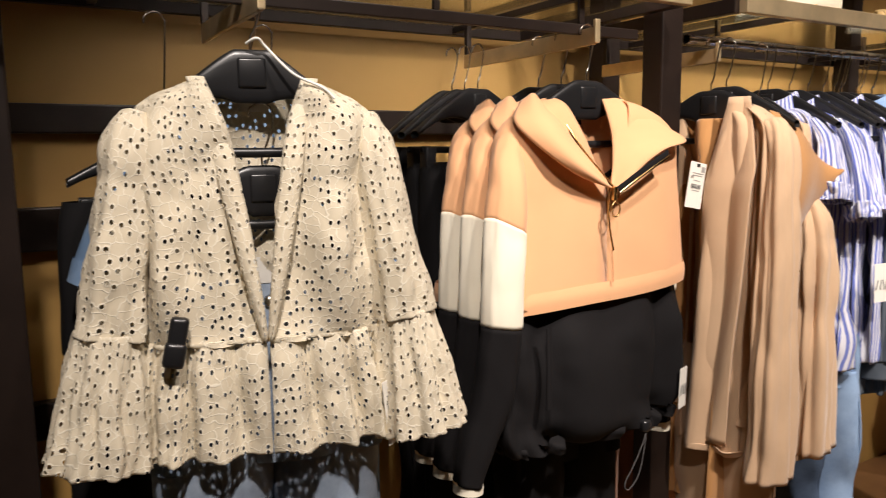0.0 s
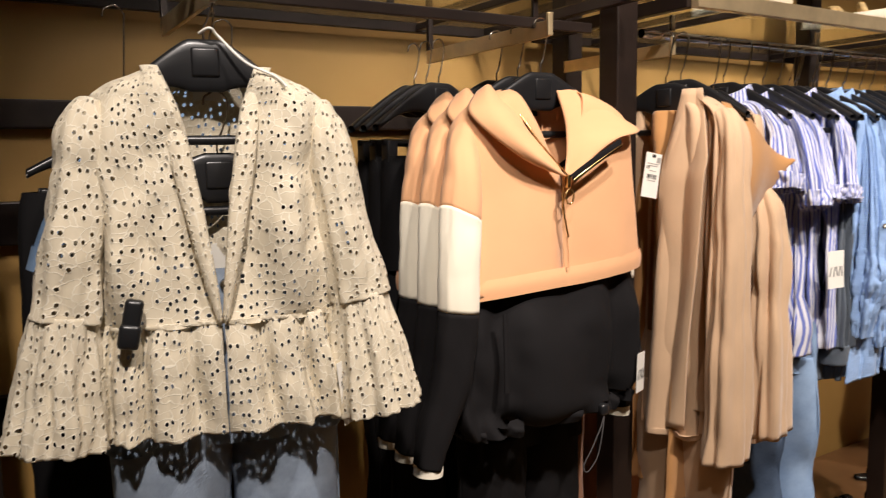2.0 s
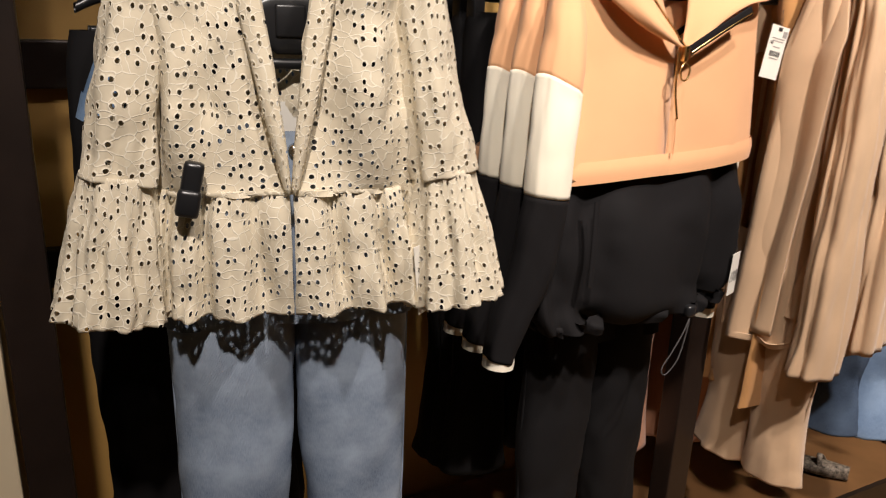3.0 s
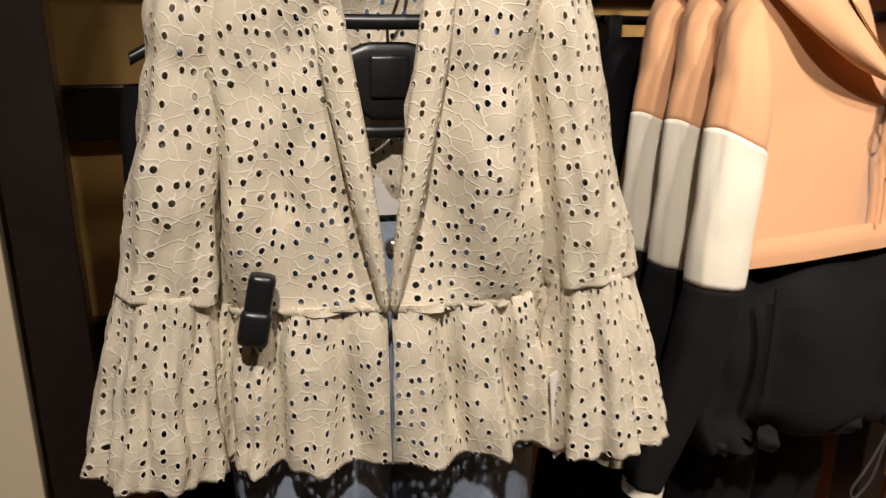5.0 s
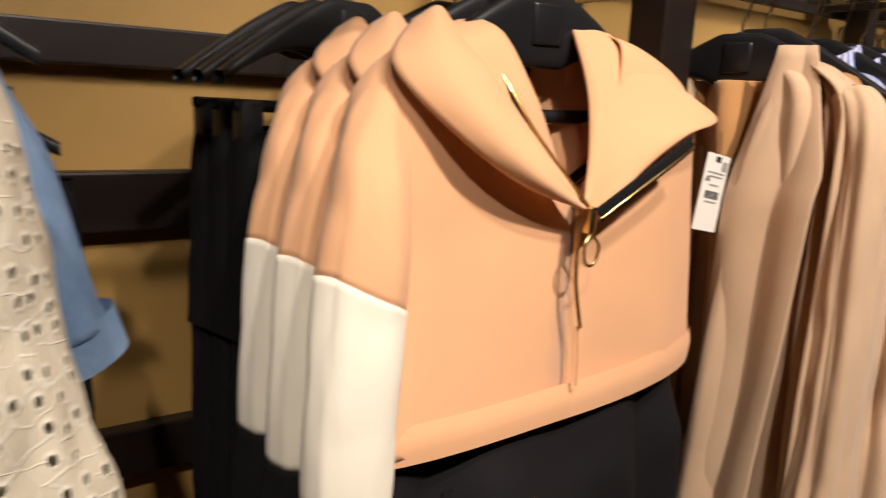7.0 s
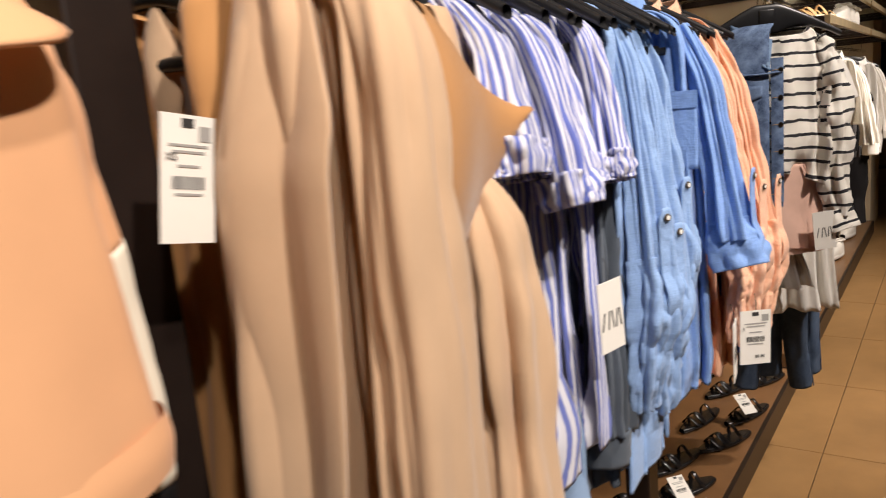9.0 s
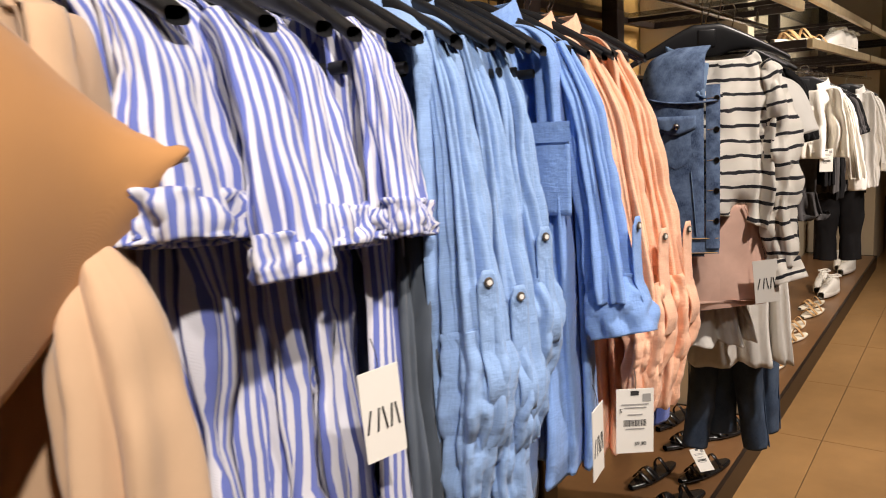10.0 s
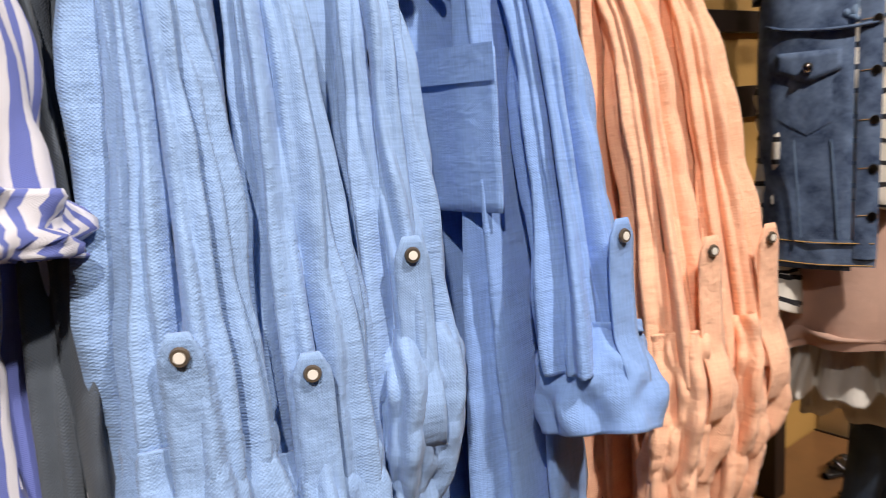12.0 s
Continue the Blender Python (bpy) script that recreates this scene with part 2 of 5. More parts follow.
def spline(pts, t):
    """Catmull-Rom through rows of numbers; t from 0 to 1."""
    k = len(pts) - 1
    s = min(max(t, 0.0), 1.0) * k
    i = min(int(s), k - 1)
    f = s - i
    a, b, c, d = pts[max(i - 1, 0)], pts[i], pts[i + 1], pts[min(i + 2, k)]
    return [0.5 * (2 * q + (r - p) * f + (2 * p - 5 * q + 4 * r - w) * f * f + (3 * q - p - 3 * r + w) * f ** 3) for p, q, r, w in zip(a, b, c, d)]


def surface(fn, nu, nv, closed=False, bm=None):
    """A grid of fn(u, v), u and v from 0 to 1, with a UV map in metres along the cloth."""
    bm = bm or bmesh.new()
    uvl = bm.loops.layers.uv.verify()
    P = [[Vector(fn(i / nu, j / nv)) for i in range(nu + 1)] for j in range(nv + 1)]
    V = [[bm.verts.new(P[j][i]) for i in range(nu if closed else nu + 1)] for j in range(nv + 1)]
    mid = P[nv // 2]
    U = [0.0]
    for i in range(nu):
        U.append(U[-1] + (mid[i + 1] - mid[i]).length)
    W = [0.0]
    for j in range(nv):
        W.append(W[-1] + sum((P[j + 1][i] - P[j][i]).length for i in (0, nu // 3, 2 * nu // 3)) / 3)
    for j in range(nv):
        for i in range(nu):
            i2 = (i + 1) % len(V[j])
            try:
                f = bm.faces.new((V[j][i], V[j][i2], V[j + 1][i2], V[j + 1][i]))
            except ValueError:
                continue
            for lp, (a, b) in zip(f.loops, ((i, j), (i + 1, j), (i + 1, j + 1), (i, j + 1))):
                lp[uvl].uv = (U[a], -W[b])
    return bm


def n3(x, y, z):
    return noise.noise(Vector((x, y, z)))


def crease(x, y, z):
    """Rounded swells with sharp valleys between them."""
    return 2.0 * abs(n3(x, y, z)) - 0.45


def pleat(a):
    """A rounded ridge with a sharp valley, about zero on the mean."""
    return 2.2 * abs(math.sin(a / 2)) - 1.4


def tube(path, radii, nu=20, nv=24, folds=0, amp=0.0, crumple=0.0, seed=0.0, side=(1, 0, 0), grow=1.0, bm=None, freq=9.0, span=(0.0, 1.0), puff=0.0, slant=(0.0, 0.0)):
    """A sleeve, leg or strap: path points, (a, b) half-widths along side and across it, lengthwise folds and crumples."""
    sd = Vector(side)

    def fn(u, v):
        lean = math.cos(2 * math.pi * u)
        v0, v1 = span[0] + slant[0] * lean, span[1] + slant[1] * lean
        v = v0 + (v1 - v0) * v
        p, q = Vector(spline(path, v)), Vector(spline(path, min(v + 0.02, 1.0)))
        o = Vector(spline(path, max(v - 0.02, 0.0)))
        tan = (q - o).normalized()
        e1 = (sd - tan * sd.dot(tan)).normalized()
        e2 = tan.cross(e1)
        a, b = (c + puff for c in spline(radii, v))
        th = 2 * math.pi * u
        k = 1.0
        if folds:
            k += amp * (v ** grow) * pleat(folds * th + seed + 2.5 * n3(seed, v * 2, 0.3)) + 0.55 * amp * (v ** grow) * math.sin((folds * 2 + 1) * th + 2 * seed + 3 * n3(v * 3, seed, 2.0)) + 0.3 * amp * n3(math.cos(th) * 3 + seed, math.sin(th) * 3, v * 9)
        w = p + e1 * (a * k * math.cos(th)) + e2 * (b * k * math.sin(th))
        if crumple:
            c = crumple * (0.5 * n3(w.x * freq + seed, w.y * freq, w.z * freq * 0.5) + crease(w.x * freq, w.y * freq + seed, w.z * freq * 0.6) + 0.5 * crease(w.x * 2.3 * freq, w.y * 2.3 * freq + seed, w.z * 1.3 * freq))
            w += (e1 * math.cos(th) + e2 * math.sin(th)) * c
        return w

    return surface(fn, nu, nv, True, bm)


def torso(profile, gap=None, folds=6, amp=0.08, crumple=0.004, seed=0.0, nu=72, nv=40, neck=0.0, hem=0.0, e=0.75, grow=1.2, freq=8.0, skew=(0.0, 0.0), taper=False):
    """A garment's body. profile: rows (z, half-width, half-depth, y) from the neck down; gap: rows (z, half-opening) in front;
    neck: how far the front of the neck drops; hem: how far the hem's front rises to one side."""

    def fn(u, v):
        z, w, d, yo = spline(profile, v)
        ph0 = 0.0
        if gap:
            g = float(np.interp(-z, [-r[0] for r in gap], [r[1] for r in gap]))
            ph0 = math.asin(min(0.98, (max(g, 1e-4) / w) ** (1 / e)))
        ph = ph0 + (2 * math.pi - 2 * ph0) * u
        s, c = math.sin(ph), math.cos(ph)
        x, y = w * math.copysign(abs(s) ** e, s), -d * math.copysign(abs(c) ** e, c)
        k = amp * (v ** grow) * (pleat(folds * ph + seed + 3 * n3(seed, v * 1.5, 0)) + 0.5 * math.sin((2 * folds + 1) * ph + 1.7 * seed + 2 * n3(v * 2, seed, 1)))
        if taper:
            k *= min(1.0, (1 - v) * 5)
        y += k * math.copysign(1, y) * min(1.0, abs(c) * 3) * 0.25 + yo
        x *= 1 + 0.25 * k
        z -= neck * max(0.0, c) ** 2 * max(0.0, 1 - 5 * v)
        z += hem * v ** 4 * s + (skew[0] + (skew[1] - skew[0]) * v) * s
        if crumple:
            q = crumple * min(1.0, 4 * v + 0.2) * (min(1.0, (1 - v) * 5) if taper else 1.0) * (0.6 * n3(x * freq + seed, y * freq, z * freq) + 0.8 * crease(x * freq, y * freq + seed, z * freq * 0.8) + 0.4 * crease(x * 2.2 * freq, y * 2.2 * freq, z * 1.5 * freq + seed))
            y -= q * math.copysign(1, c) * 1.2
            x += q * 0.5 * math.copysign(1, s)
        return x, y, z

    return surface(fn, nu, nv, not gap)


def wire(points, r, n=8, steps=24, bm=None):
    """A round wire through points."""
    return tube(points, [(r, r), (r, r)], n, steps, side=(0.31, 0.95, 0.05), bm=bm)


def thick(ob, t=0.0016):
    md = ob.modifiers.new("cloth_thickness", "SOLIDIFY")
    md.thickness, md.offset = t, 0.0
    return ob


def disc(r, h, m, n=14, bm=None):
    bm = bm or bmesh.new()
    made = bmesh.ops.create_cone(bm, cap_ends=True, segments=n, radius1=r, radius2=r * 0.85, depth=h, matrix=m)
    return bm

# ---- the shop's shell ----
setting("floor", box_bm(-4, -4.2, -0.12, 14, 2.1, -0.006), GROUT, "brown stone tile floor")
setting("wall_north", box_bm(-4, 1.92, 0, 4.86, 2.1, 3.2), OCHRE, "ochre painted shop wall behind the rack")
setting("wall_north_far", box_bm(4.86, 1.92, 0, 14, 2.1, 3.2), CREAM_WALL, "cream wall behind the far rack")
setting("wall_south", box_bm(-4, -4.4, 0, 14, -4.2, 3.2), GREY_WALL, "plain shop wall")
setting("wall_west", box_bm(-4.2, -4.4, 0, -4, 2.1, 3.2), GREY_WALL, "plain shop wall")
setting("wall_east", box_bm(14, -4.4, 0, 14.2, 2.1, 3.2), CREAM_WALL, "plain shop wall")
setting("ceiling", box_bm(-4.2, -4.4, 3.2, 14.2, 2.1, 3.35), CEIL, "pale shop ceiling")
setting("partition_1", box_bm(4.86, 1.47, 0, 4.96, 1.915, 3.19, 0.004), CREAM_WALL, "cream partition between two racks")
setting("partition_2", box_bm(8.75, 1.40, 0, 9.55, 1.915, 3.19, 0.004), CREAM_WALL, "cream column at the end of the rack")
setting("partition_3", box_bm(0.10, 1.40, 0, 0.306, 1.915, 3.19, 0.004), CREAM_WALL, "cream partition beside the first rack")

# dark rails let into the wall
for z0, z1 in ((1.50, 1.56), (1.26, 1.35), (0.86, 0.94)):
    setting("wall_rail", box_bm(0.31, 1.885, z0, 4.85, 1.918, z1, 0.004), DARK, "dark horizontal wall rail")


def plinth(x0, x1):
    t = thing("plinth", (x0 + x1) / 2, 1.64, 0, 0, "low brown laminate display plinth with a dark metal edge", "plinth")
    w = (x1 - x0) / 2
    part("top", box_bm(-w + 0.012, -0.255, 0.02, w - 0.012, 0.27, 0.10, 0.002), PLINTH, t, smooth=False)
    part("edge_strip", box_bm(-w, -0.272, 0.0, w, -0.257, 0.103, 0.002), DARK, t, "dark metal edge strip", smooth=False)
    part("end_strip", box_bm(w - 0.010, -0.255, 0.0, w, 0.27, 0.103, 0.002), DARK, t, "dark metal edge strip", smooth=False)
    return t


plinth(0.45, 4.83)
plinth(5.0, 8.72)


# ---- rack frames ----
def post(x, y, h=2.5):
    t = thing("rack_post", x, y, 0, 0, "dark bronze steel upright of the clothes rack", "rack post", "rack uprights")
    part("upright", box_bm(-0.032, -0.03, 0.0, 0.032, 0.03, h, 0.004), DARK, t, smooth=False)
    part("foot_plate", box_bm(-0.05, -0.045, 0.0, 0.05, 0.045, 0.012, 0.003), DARK, t, smooth=False)


for px_, py_ in ((0.345, 1.44), (1.667, 1.40), (2.93, 1.41)):
    post(px_, py_)
for px_ in (1.86, 3.02, 4.3, 5.1, 6.85, 8.6):
    post(px_, 1.80)


def rack_shelf(x0, x1, z, y0=1.262, y1=1.86, rail_z=None, glass=True):
    t = thing("rack_shelf", (x0 + x1) / 2, 0, z, 0, "nickel-framed glass shelf above the hanging rail", "shelf", "rack shelves")
    w = (x1 - x0) / 2
    part("front_beam", box_bm(-w, y0, -0.018, w, y0 + 0.022, 0.018, 0.002), BRUSHED, t, smooth=False)
    part("back_beam", box_bm(-w, y1 - 0.02, -0.016, w, y1, 0.016, 0.002), DARK, t, smooth=False)
    for s in (-1, 1):
        part("side_beam", box_bm(s * w - 0.012, y0 + 0.023, -0.016, s * w + 0.012, y1 - 0.021, 0.016, 0.002), DARK, t, smooth=False)
    for fx in (-0.33, 0.33):
        part("cross_bar", box_bm(fx * w * 2 - 0.008, y0 + 0.023, -0.012, fx * w * 2 + 0.008, y1 - 0.021, 0.004, 0.002), DARK, t, smooth=False)
    if glass:
        g = part("glass_sheet", box_bm(-w + 0.014, y0 + 0.024, 0.006, w - 0.014, y1 - 0.022, 0.014, 0.001), GLASS_M, t, smooth=False)
        g.visible_shadow = False
    return t


rack_shelf(0.32, 1.605, 1.765)
rack_shelf(1.775, 3.08, 1.765)
rack_shelf(3.12, 4.84, 1.765)
rack_shelf(5.02, 6.82, 1.64)
rack_shelf(6.9, 8.7, 1.64)
rack_shelf(5.02, 6.82, 1.82)
rack_shelf(6.9, 8.7, 1.82)


def flat_rail(x0, x1, y, z):
    t = thing("hanging_rail", (x0 + x1) / 2, y, z, 0, "dark nickel flat hanging rail under the shelf", "rail", "hanging rails")
    w = (x1 - x0) / 2
    part("bar", box_bm(-w, -0.006, -0.010, w, 0.006, 0.010, 0.002), DARK, t, smooth=False)
    for fx in (-0.6, 0.2, 0.75):
        part("hanger_strut", box_bm(fx * w - 0.006, -0.004, 0.011, fx * w + 0.006, 0.004, 0.09, 0.001), DARK, t, smooth=False)


def round_rail(x0, x1, y, z):
    t = thing("hanging_rail", (x0 + x1) / 2, y, z, 0, "polished nickel round hanging rail full of hangers", "rail", "hanging rails")
    w = (x1 - x0) / 2
    part("bar", tube([(-w, 0, 0), (0, 0, 0), (w, 0, 0)], [(0.011, 0.011)] * 2, 12, 6, side=(0, 1, 0)), CHROME, t)
    for fx in (-0.85, 0.0, 0.85):
        part("hanger_strut", box_bm(fx * w - 0.006, -0.004, 0.012, fx * w + 0.006, 0.004, 0.05, 0.001), CHROME, t, smooth=False)


flat_rail(0.32, 1.487, 1.30, 1.684)
round_rail(1.72, 3.10, 1.38, 1.702)
round_rail(3.12, 4.84, 1.40, 1.702)
round_rail(5.02, 8.7, 1.46, 1.56)


def face_out_arm(x, y0, y1, z):
    """A flat arm on which garments hang facing the shop."""
    t = thing("face_out_arm", x, y0, z, 0, "brushed nickel face-out arm with hanger hooks on it", "rail arm", "face-out arms")
    part("arm", box_bm(-0.004, 0.0, -0.016, 0.004, y1 - y0, 0.016, 0.0015), BRUSHED, t, smooth=False)
    part("tip", box_bm(-0.006, -0.008, -0.014, 0.006, 0.0, 0.03, 0.002), BRUSHED, t, smooth=False)
    part("back_strut", box_bm(-0.006, y1 - y0 - 0.02, 0.016, 0.006, y1 - y0 - 0.006, 0.09, 0.001), DARK, t, smooth=False)


face_out_arm(0.69, 1.22, 1.56, 1.668)
face_out_arm(1.342, 1.26, 1.72, 1.668)
face_out_arm(1.80, 1.36, 1.74, 1.668)


# ---- hangers ----
def hanger_parts(t, half=0.2, zc=1.58, drop=0.085, hook_top=1.685, bar=True, clips=False):
    """A moulded black hanger: shield-shaped middle, sloping arms, trouser bar and a steel hook."""

    def arm(u, v):
        # a broad flat-topped middle that runs out into sloping arms
        s = 2 * v - 1
        r = max(0.0, abs(s) - 0.16) / 0.84
        top = zc + 0.02 - (drop + 0.012) * r ** 1.15
        deep = 0.060 * (1 - r) ** 2.2 + 0.015
        th = 2 * math.pi * u
        q = math.copysign(abs(math.sin(th)) ** 0.6, math.sin(th))
        return half * s, (0.007 + 0.005 * r) * math.copysign(abs(math.cos(th)) ** 0.7, math.cos(th)), top - deep / 2 + deep / 2 * q

    part("body", surface(arm, 18, 40, True), BLACK_PL, t)
    part("neck_block", box_bm(-0.02, -0.0095, zc - 0.034, 0.02, 0.0095, zc + 0.008, 0.004), BLACK_PL, t)
    if bar:
        part("bar", tube([(-half * 0.9, 0, zc - drop - 0.03), (0, 0, zc - drop - 0.032), (half * 0.9, 0, zc - drop - 0.03)], [(0.005, 0.007)] * 2, 8, 8, side=(0, 1, 0)), BLACK_PL, t)
    if clips:
        for s in (-1, 1):
            part("clip", box_bm(s * half * 0.8 - 0.014, -0.012, zc - drop - 0.075, s * half * 0.8 + 0.014, 0.012, zc - drop - 0.025, 0.003), BLACK_PL, t)
    r = 0.017
    z0 = zc + 0.015
    hook = [(0, 0, z0), (0, 0, z0 + 0.02), (0.006, 0, z0 + 0.032), (r, 0, hook_top - 1.6 * r), (r * 0.98, 0, hook_top - 0.5 * r), (0.004, 0, hook_top + 0.003), (-r * 0.8, 0, hook_top - 0.25 * r), (-r, 0, hook_top - r)]
    part("hook", wire(hook, 0.0018, 6, 30), CHROME, t, "bent steel hook")


def hanger(x, y, yaw, half=0.2, group="hangers on the rail", **k):
    t = thing("clothes_hanger", x, y, 0, yaw, "black plastic clothes hanger with a steel hook", "hanger", group)
    hanger_parts(t, half, **k)
    return t


# ---- tags ----
def price_tag(x, y, z, yaw, h=0.1, w=0.052, tilt=0.0, brand=False, size="", price="", lean=0.0):
    """A card swing tag on a thin cord, its top edge at z."""
    t = new("price_tag")
    t.matrix_basis = pose(x, y, z, lean, tilt, yaw)
    tagged(t, "white card price tag with printed barcode hanging on a cord", "price tag", "price tags")
    part("card", box_bm(-w / 2, -0.0006, -h, w / 2, 0.0006, 0, 0.0), CARD, t, smooth=False)
    part("cord", wire([(0, 0, -0.006), (0.002, 0.002, 0.012), (0, 0.006, 0.03)], 0.0006, 5, 6), INK, t)
    y0 = -0.0012
    if brand:
        mark = bmesh.new()
        for dx, sl in ((-0.017, 0.5), (-0.006, 0.3), (0.002, -0.3), (0.010, 0.25), (0.017, -0.25)):
            bmesh.ops.create_cube(mark, size=1.0, matrix=pose(dx, y0, -h * 0.55, 0, 28 * sl, 0) @ Matrix.Diagonal((0.0022, 0.0004, h * 0.26, 1)))
        part("mark", mark, INK, t, "dark printed mark", smooth=False)
    else:
        bars = bmesh.new()
        xx = -w * 0.3
        rnd = random.Random(int(x * 1000))
        while xx < w * 0.3:
            k = rnd.uniform(0.0006, 0.0016)
            box_bm(xx, y0, -h * 0.58, xx + k, y0 + 0.0004, -h * 0.48, 0, bars)
            xx += k + rnd.uniform(0.0006, 0.0014)
        part("barcode", bars, INK, t, smooth=False)
        lines = bmesh.new()
        for zz, ww in ((0.24, 0.36), (0.29, 0.30), (0.40, 0.2), (0.62, 0.25)):
            box_bm(-w * ww, y0, -h * zz - 0.001, w * ww, y0 + 0.0004, -h * zz + 0.001, 0, lines)
        part("print_lines", lines, PAPER_GREY, t, smooth=False)
        part("code_square", box_bm(w * 0.2, y0, -h * 0.2, w * 0.42, y0 + 0.0004, -h * 0.08), PAPER_GREY, t, smooth=False)
        part("clip_mark", box_bm(-w * 0.12, y0, -h * 0.1, w * 0.1, y0 + 0.0006, -h * 0.03), INK, t, smooth=False)
        for text, px, pz, sz in ((size, -w * 0.42, -h * 0.36, 0.0085), (price, -w * 0.02, -h * 0.88, 0.008)):
            if text:
                cu = bpy.data.curves.new("lettering", "FONT")
                cu.body, cu.size, cu.extrude = text, sz, 0.0002
                cu.materials.append(INK)
                ob = new("lettering", cu)
                ob.parent = t
                ob.matrix_basis = pose(px, y0 - 0.0002, pz, 90, 0, 0)
    return t


# ---- the cream jacket ----
def cream_jacket(x, y, yaw):
    t = thing("jacket", x, y, 0, yaw, "cream broderie anglaise jacket with bell cuffs hanging open", "jacket")
    prof = [(1.560, 0.072, 0.03, 0.012), (1.546, 0.11, 0.038, 0.006), (1.515, 0.160, 0.050, 0.004), (1.45, 0.172, 0.064, 0.008), (1.36, 0.166, 0.073, 0.007),
            (1.28, 0.166, 0.078, 0.006), (1.198, 0.174, 0.076, 0.002)]
    gap = [(1.562, 0.071), (1.50, 0.046), (1.46, 0.037), (1.36, 0.021), (1.26, 0.009), (1.19, 0.003)]
    thick(part("body", torso(prof, gap, 4, 0.15, 0.013, 1.3, 130, 80, freq=9, taper=True), CREAM, t), 0.0012)
    part("waist_seam", torso([(1.203, 0.1755, 0.0675, -0.008), (1.196, 0.1755, 0.0675, -0.008)], [(1.21, 0.003), (1.19, 0.003)], 15, 0.02, 0.002, 2.1, 110, 2, grow=0.0), CREAM, t)
    pep = [(1.203, 0.1735, 0.0635, -0.008), (1.16, 0.182, 0.072, -0.010), (1.11, 0.188, 0.078, -0.010), (1.043, 0.196, 0.083, -0.010)]
    thick(part("peplum", torso(pep, [(1.20, 0.003), (1.0, 0.002)], 17, 0.05, 0.005, 2.1, 170, 34, grow=0.25, freq=14), CREAM, t), 0.0012)
    for s in (-1, 1):
        path = [(s * 0.158, 0.0, 1.506), (s * 0.168, -0.014, 1.45), (s * 0.184, -0.034, 1.33), (s * 0.203, -0.044, 1.215)]
        thick(part("sleeve", tube(path, [(0.018, 0.030), (0.034, 0.044), (0.040, 0.044), (0.044, 0.046)], 56, 64, 4, 0.10, 0.007, s + 2.0, freq=13), CREAM, t), 0.0012)
        path = [(s * 0.203, -0.044, 1.224), (s * 0.209, -0.046, 1.16), (s * 0.215, -0.048, 1.10), (s * 0.222, -0.05, 1.044)]
        thick(part("bell_cuff", tube(path, [(0.040, 0.042), (0.052, 0.055), (0.060, 0.061), (0.068, 0.066)], 100, 28, 9, 0.09, 0.004, s * 1.7, grow=0.35), CREAM, t), 0.0012)

        def band(u, v, s=s):
            z = 1.560 - 0.36 * v
            g = float(np.interp(-z, [-r[0] for r in gap], [r[1] for r in gap]))
            row = spline(prof, v)
            d = row[2] - row[3] - 0.004
            b = 0.022 * math.sin(math.pi * min(1, 0.25 + v * 0.75)) + 0.008
            xx = g - 0.004 + b * u
            return s * xx, -d * (1 - 0.45 * max(0.0, 0.3 - v)) - 0.004 - 0.007 * math.sin(math.pi * u) - 0.004 + 0.03 * max(0.0, 0.3 - v), z

        thick(part("lapel", surface(band, 8, 40), CREAM, t), 0.0014)
    part("inner_back", box_bm(-0.02, 0.028, 1.515, 0.02, 0.030, 1.53), CARD, t, "woven neck label", smooth=False)
    tag = bmesh.new()
    box_bm(-0.012, -0.012, -0.035, 0.012, 0.006, 0.033, 0.006, tag)
    box_bm(-0.014, -0.016, -0.034, 0.014, -0.002, 0.0, 0.006, tag)
    al = part("security_tag", tag, BLACK_PL, t, "black plastic security tag")
    al.matrix_basis = pose(-0.118, -0.086, 1.212, 0, 12, 0)
    return t


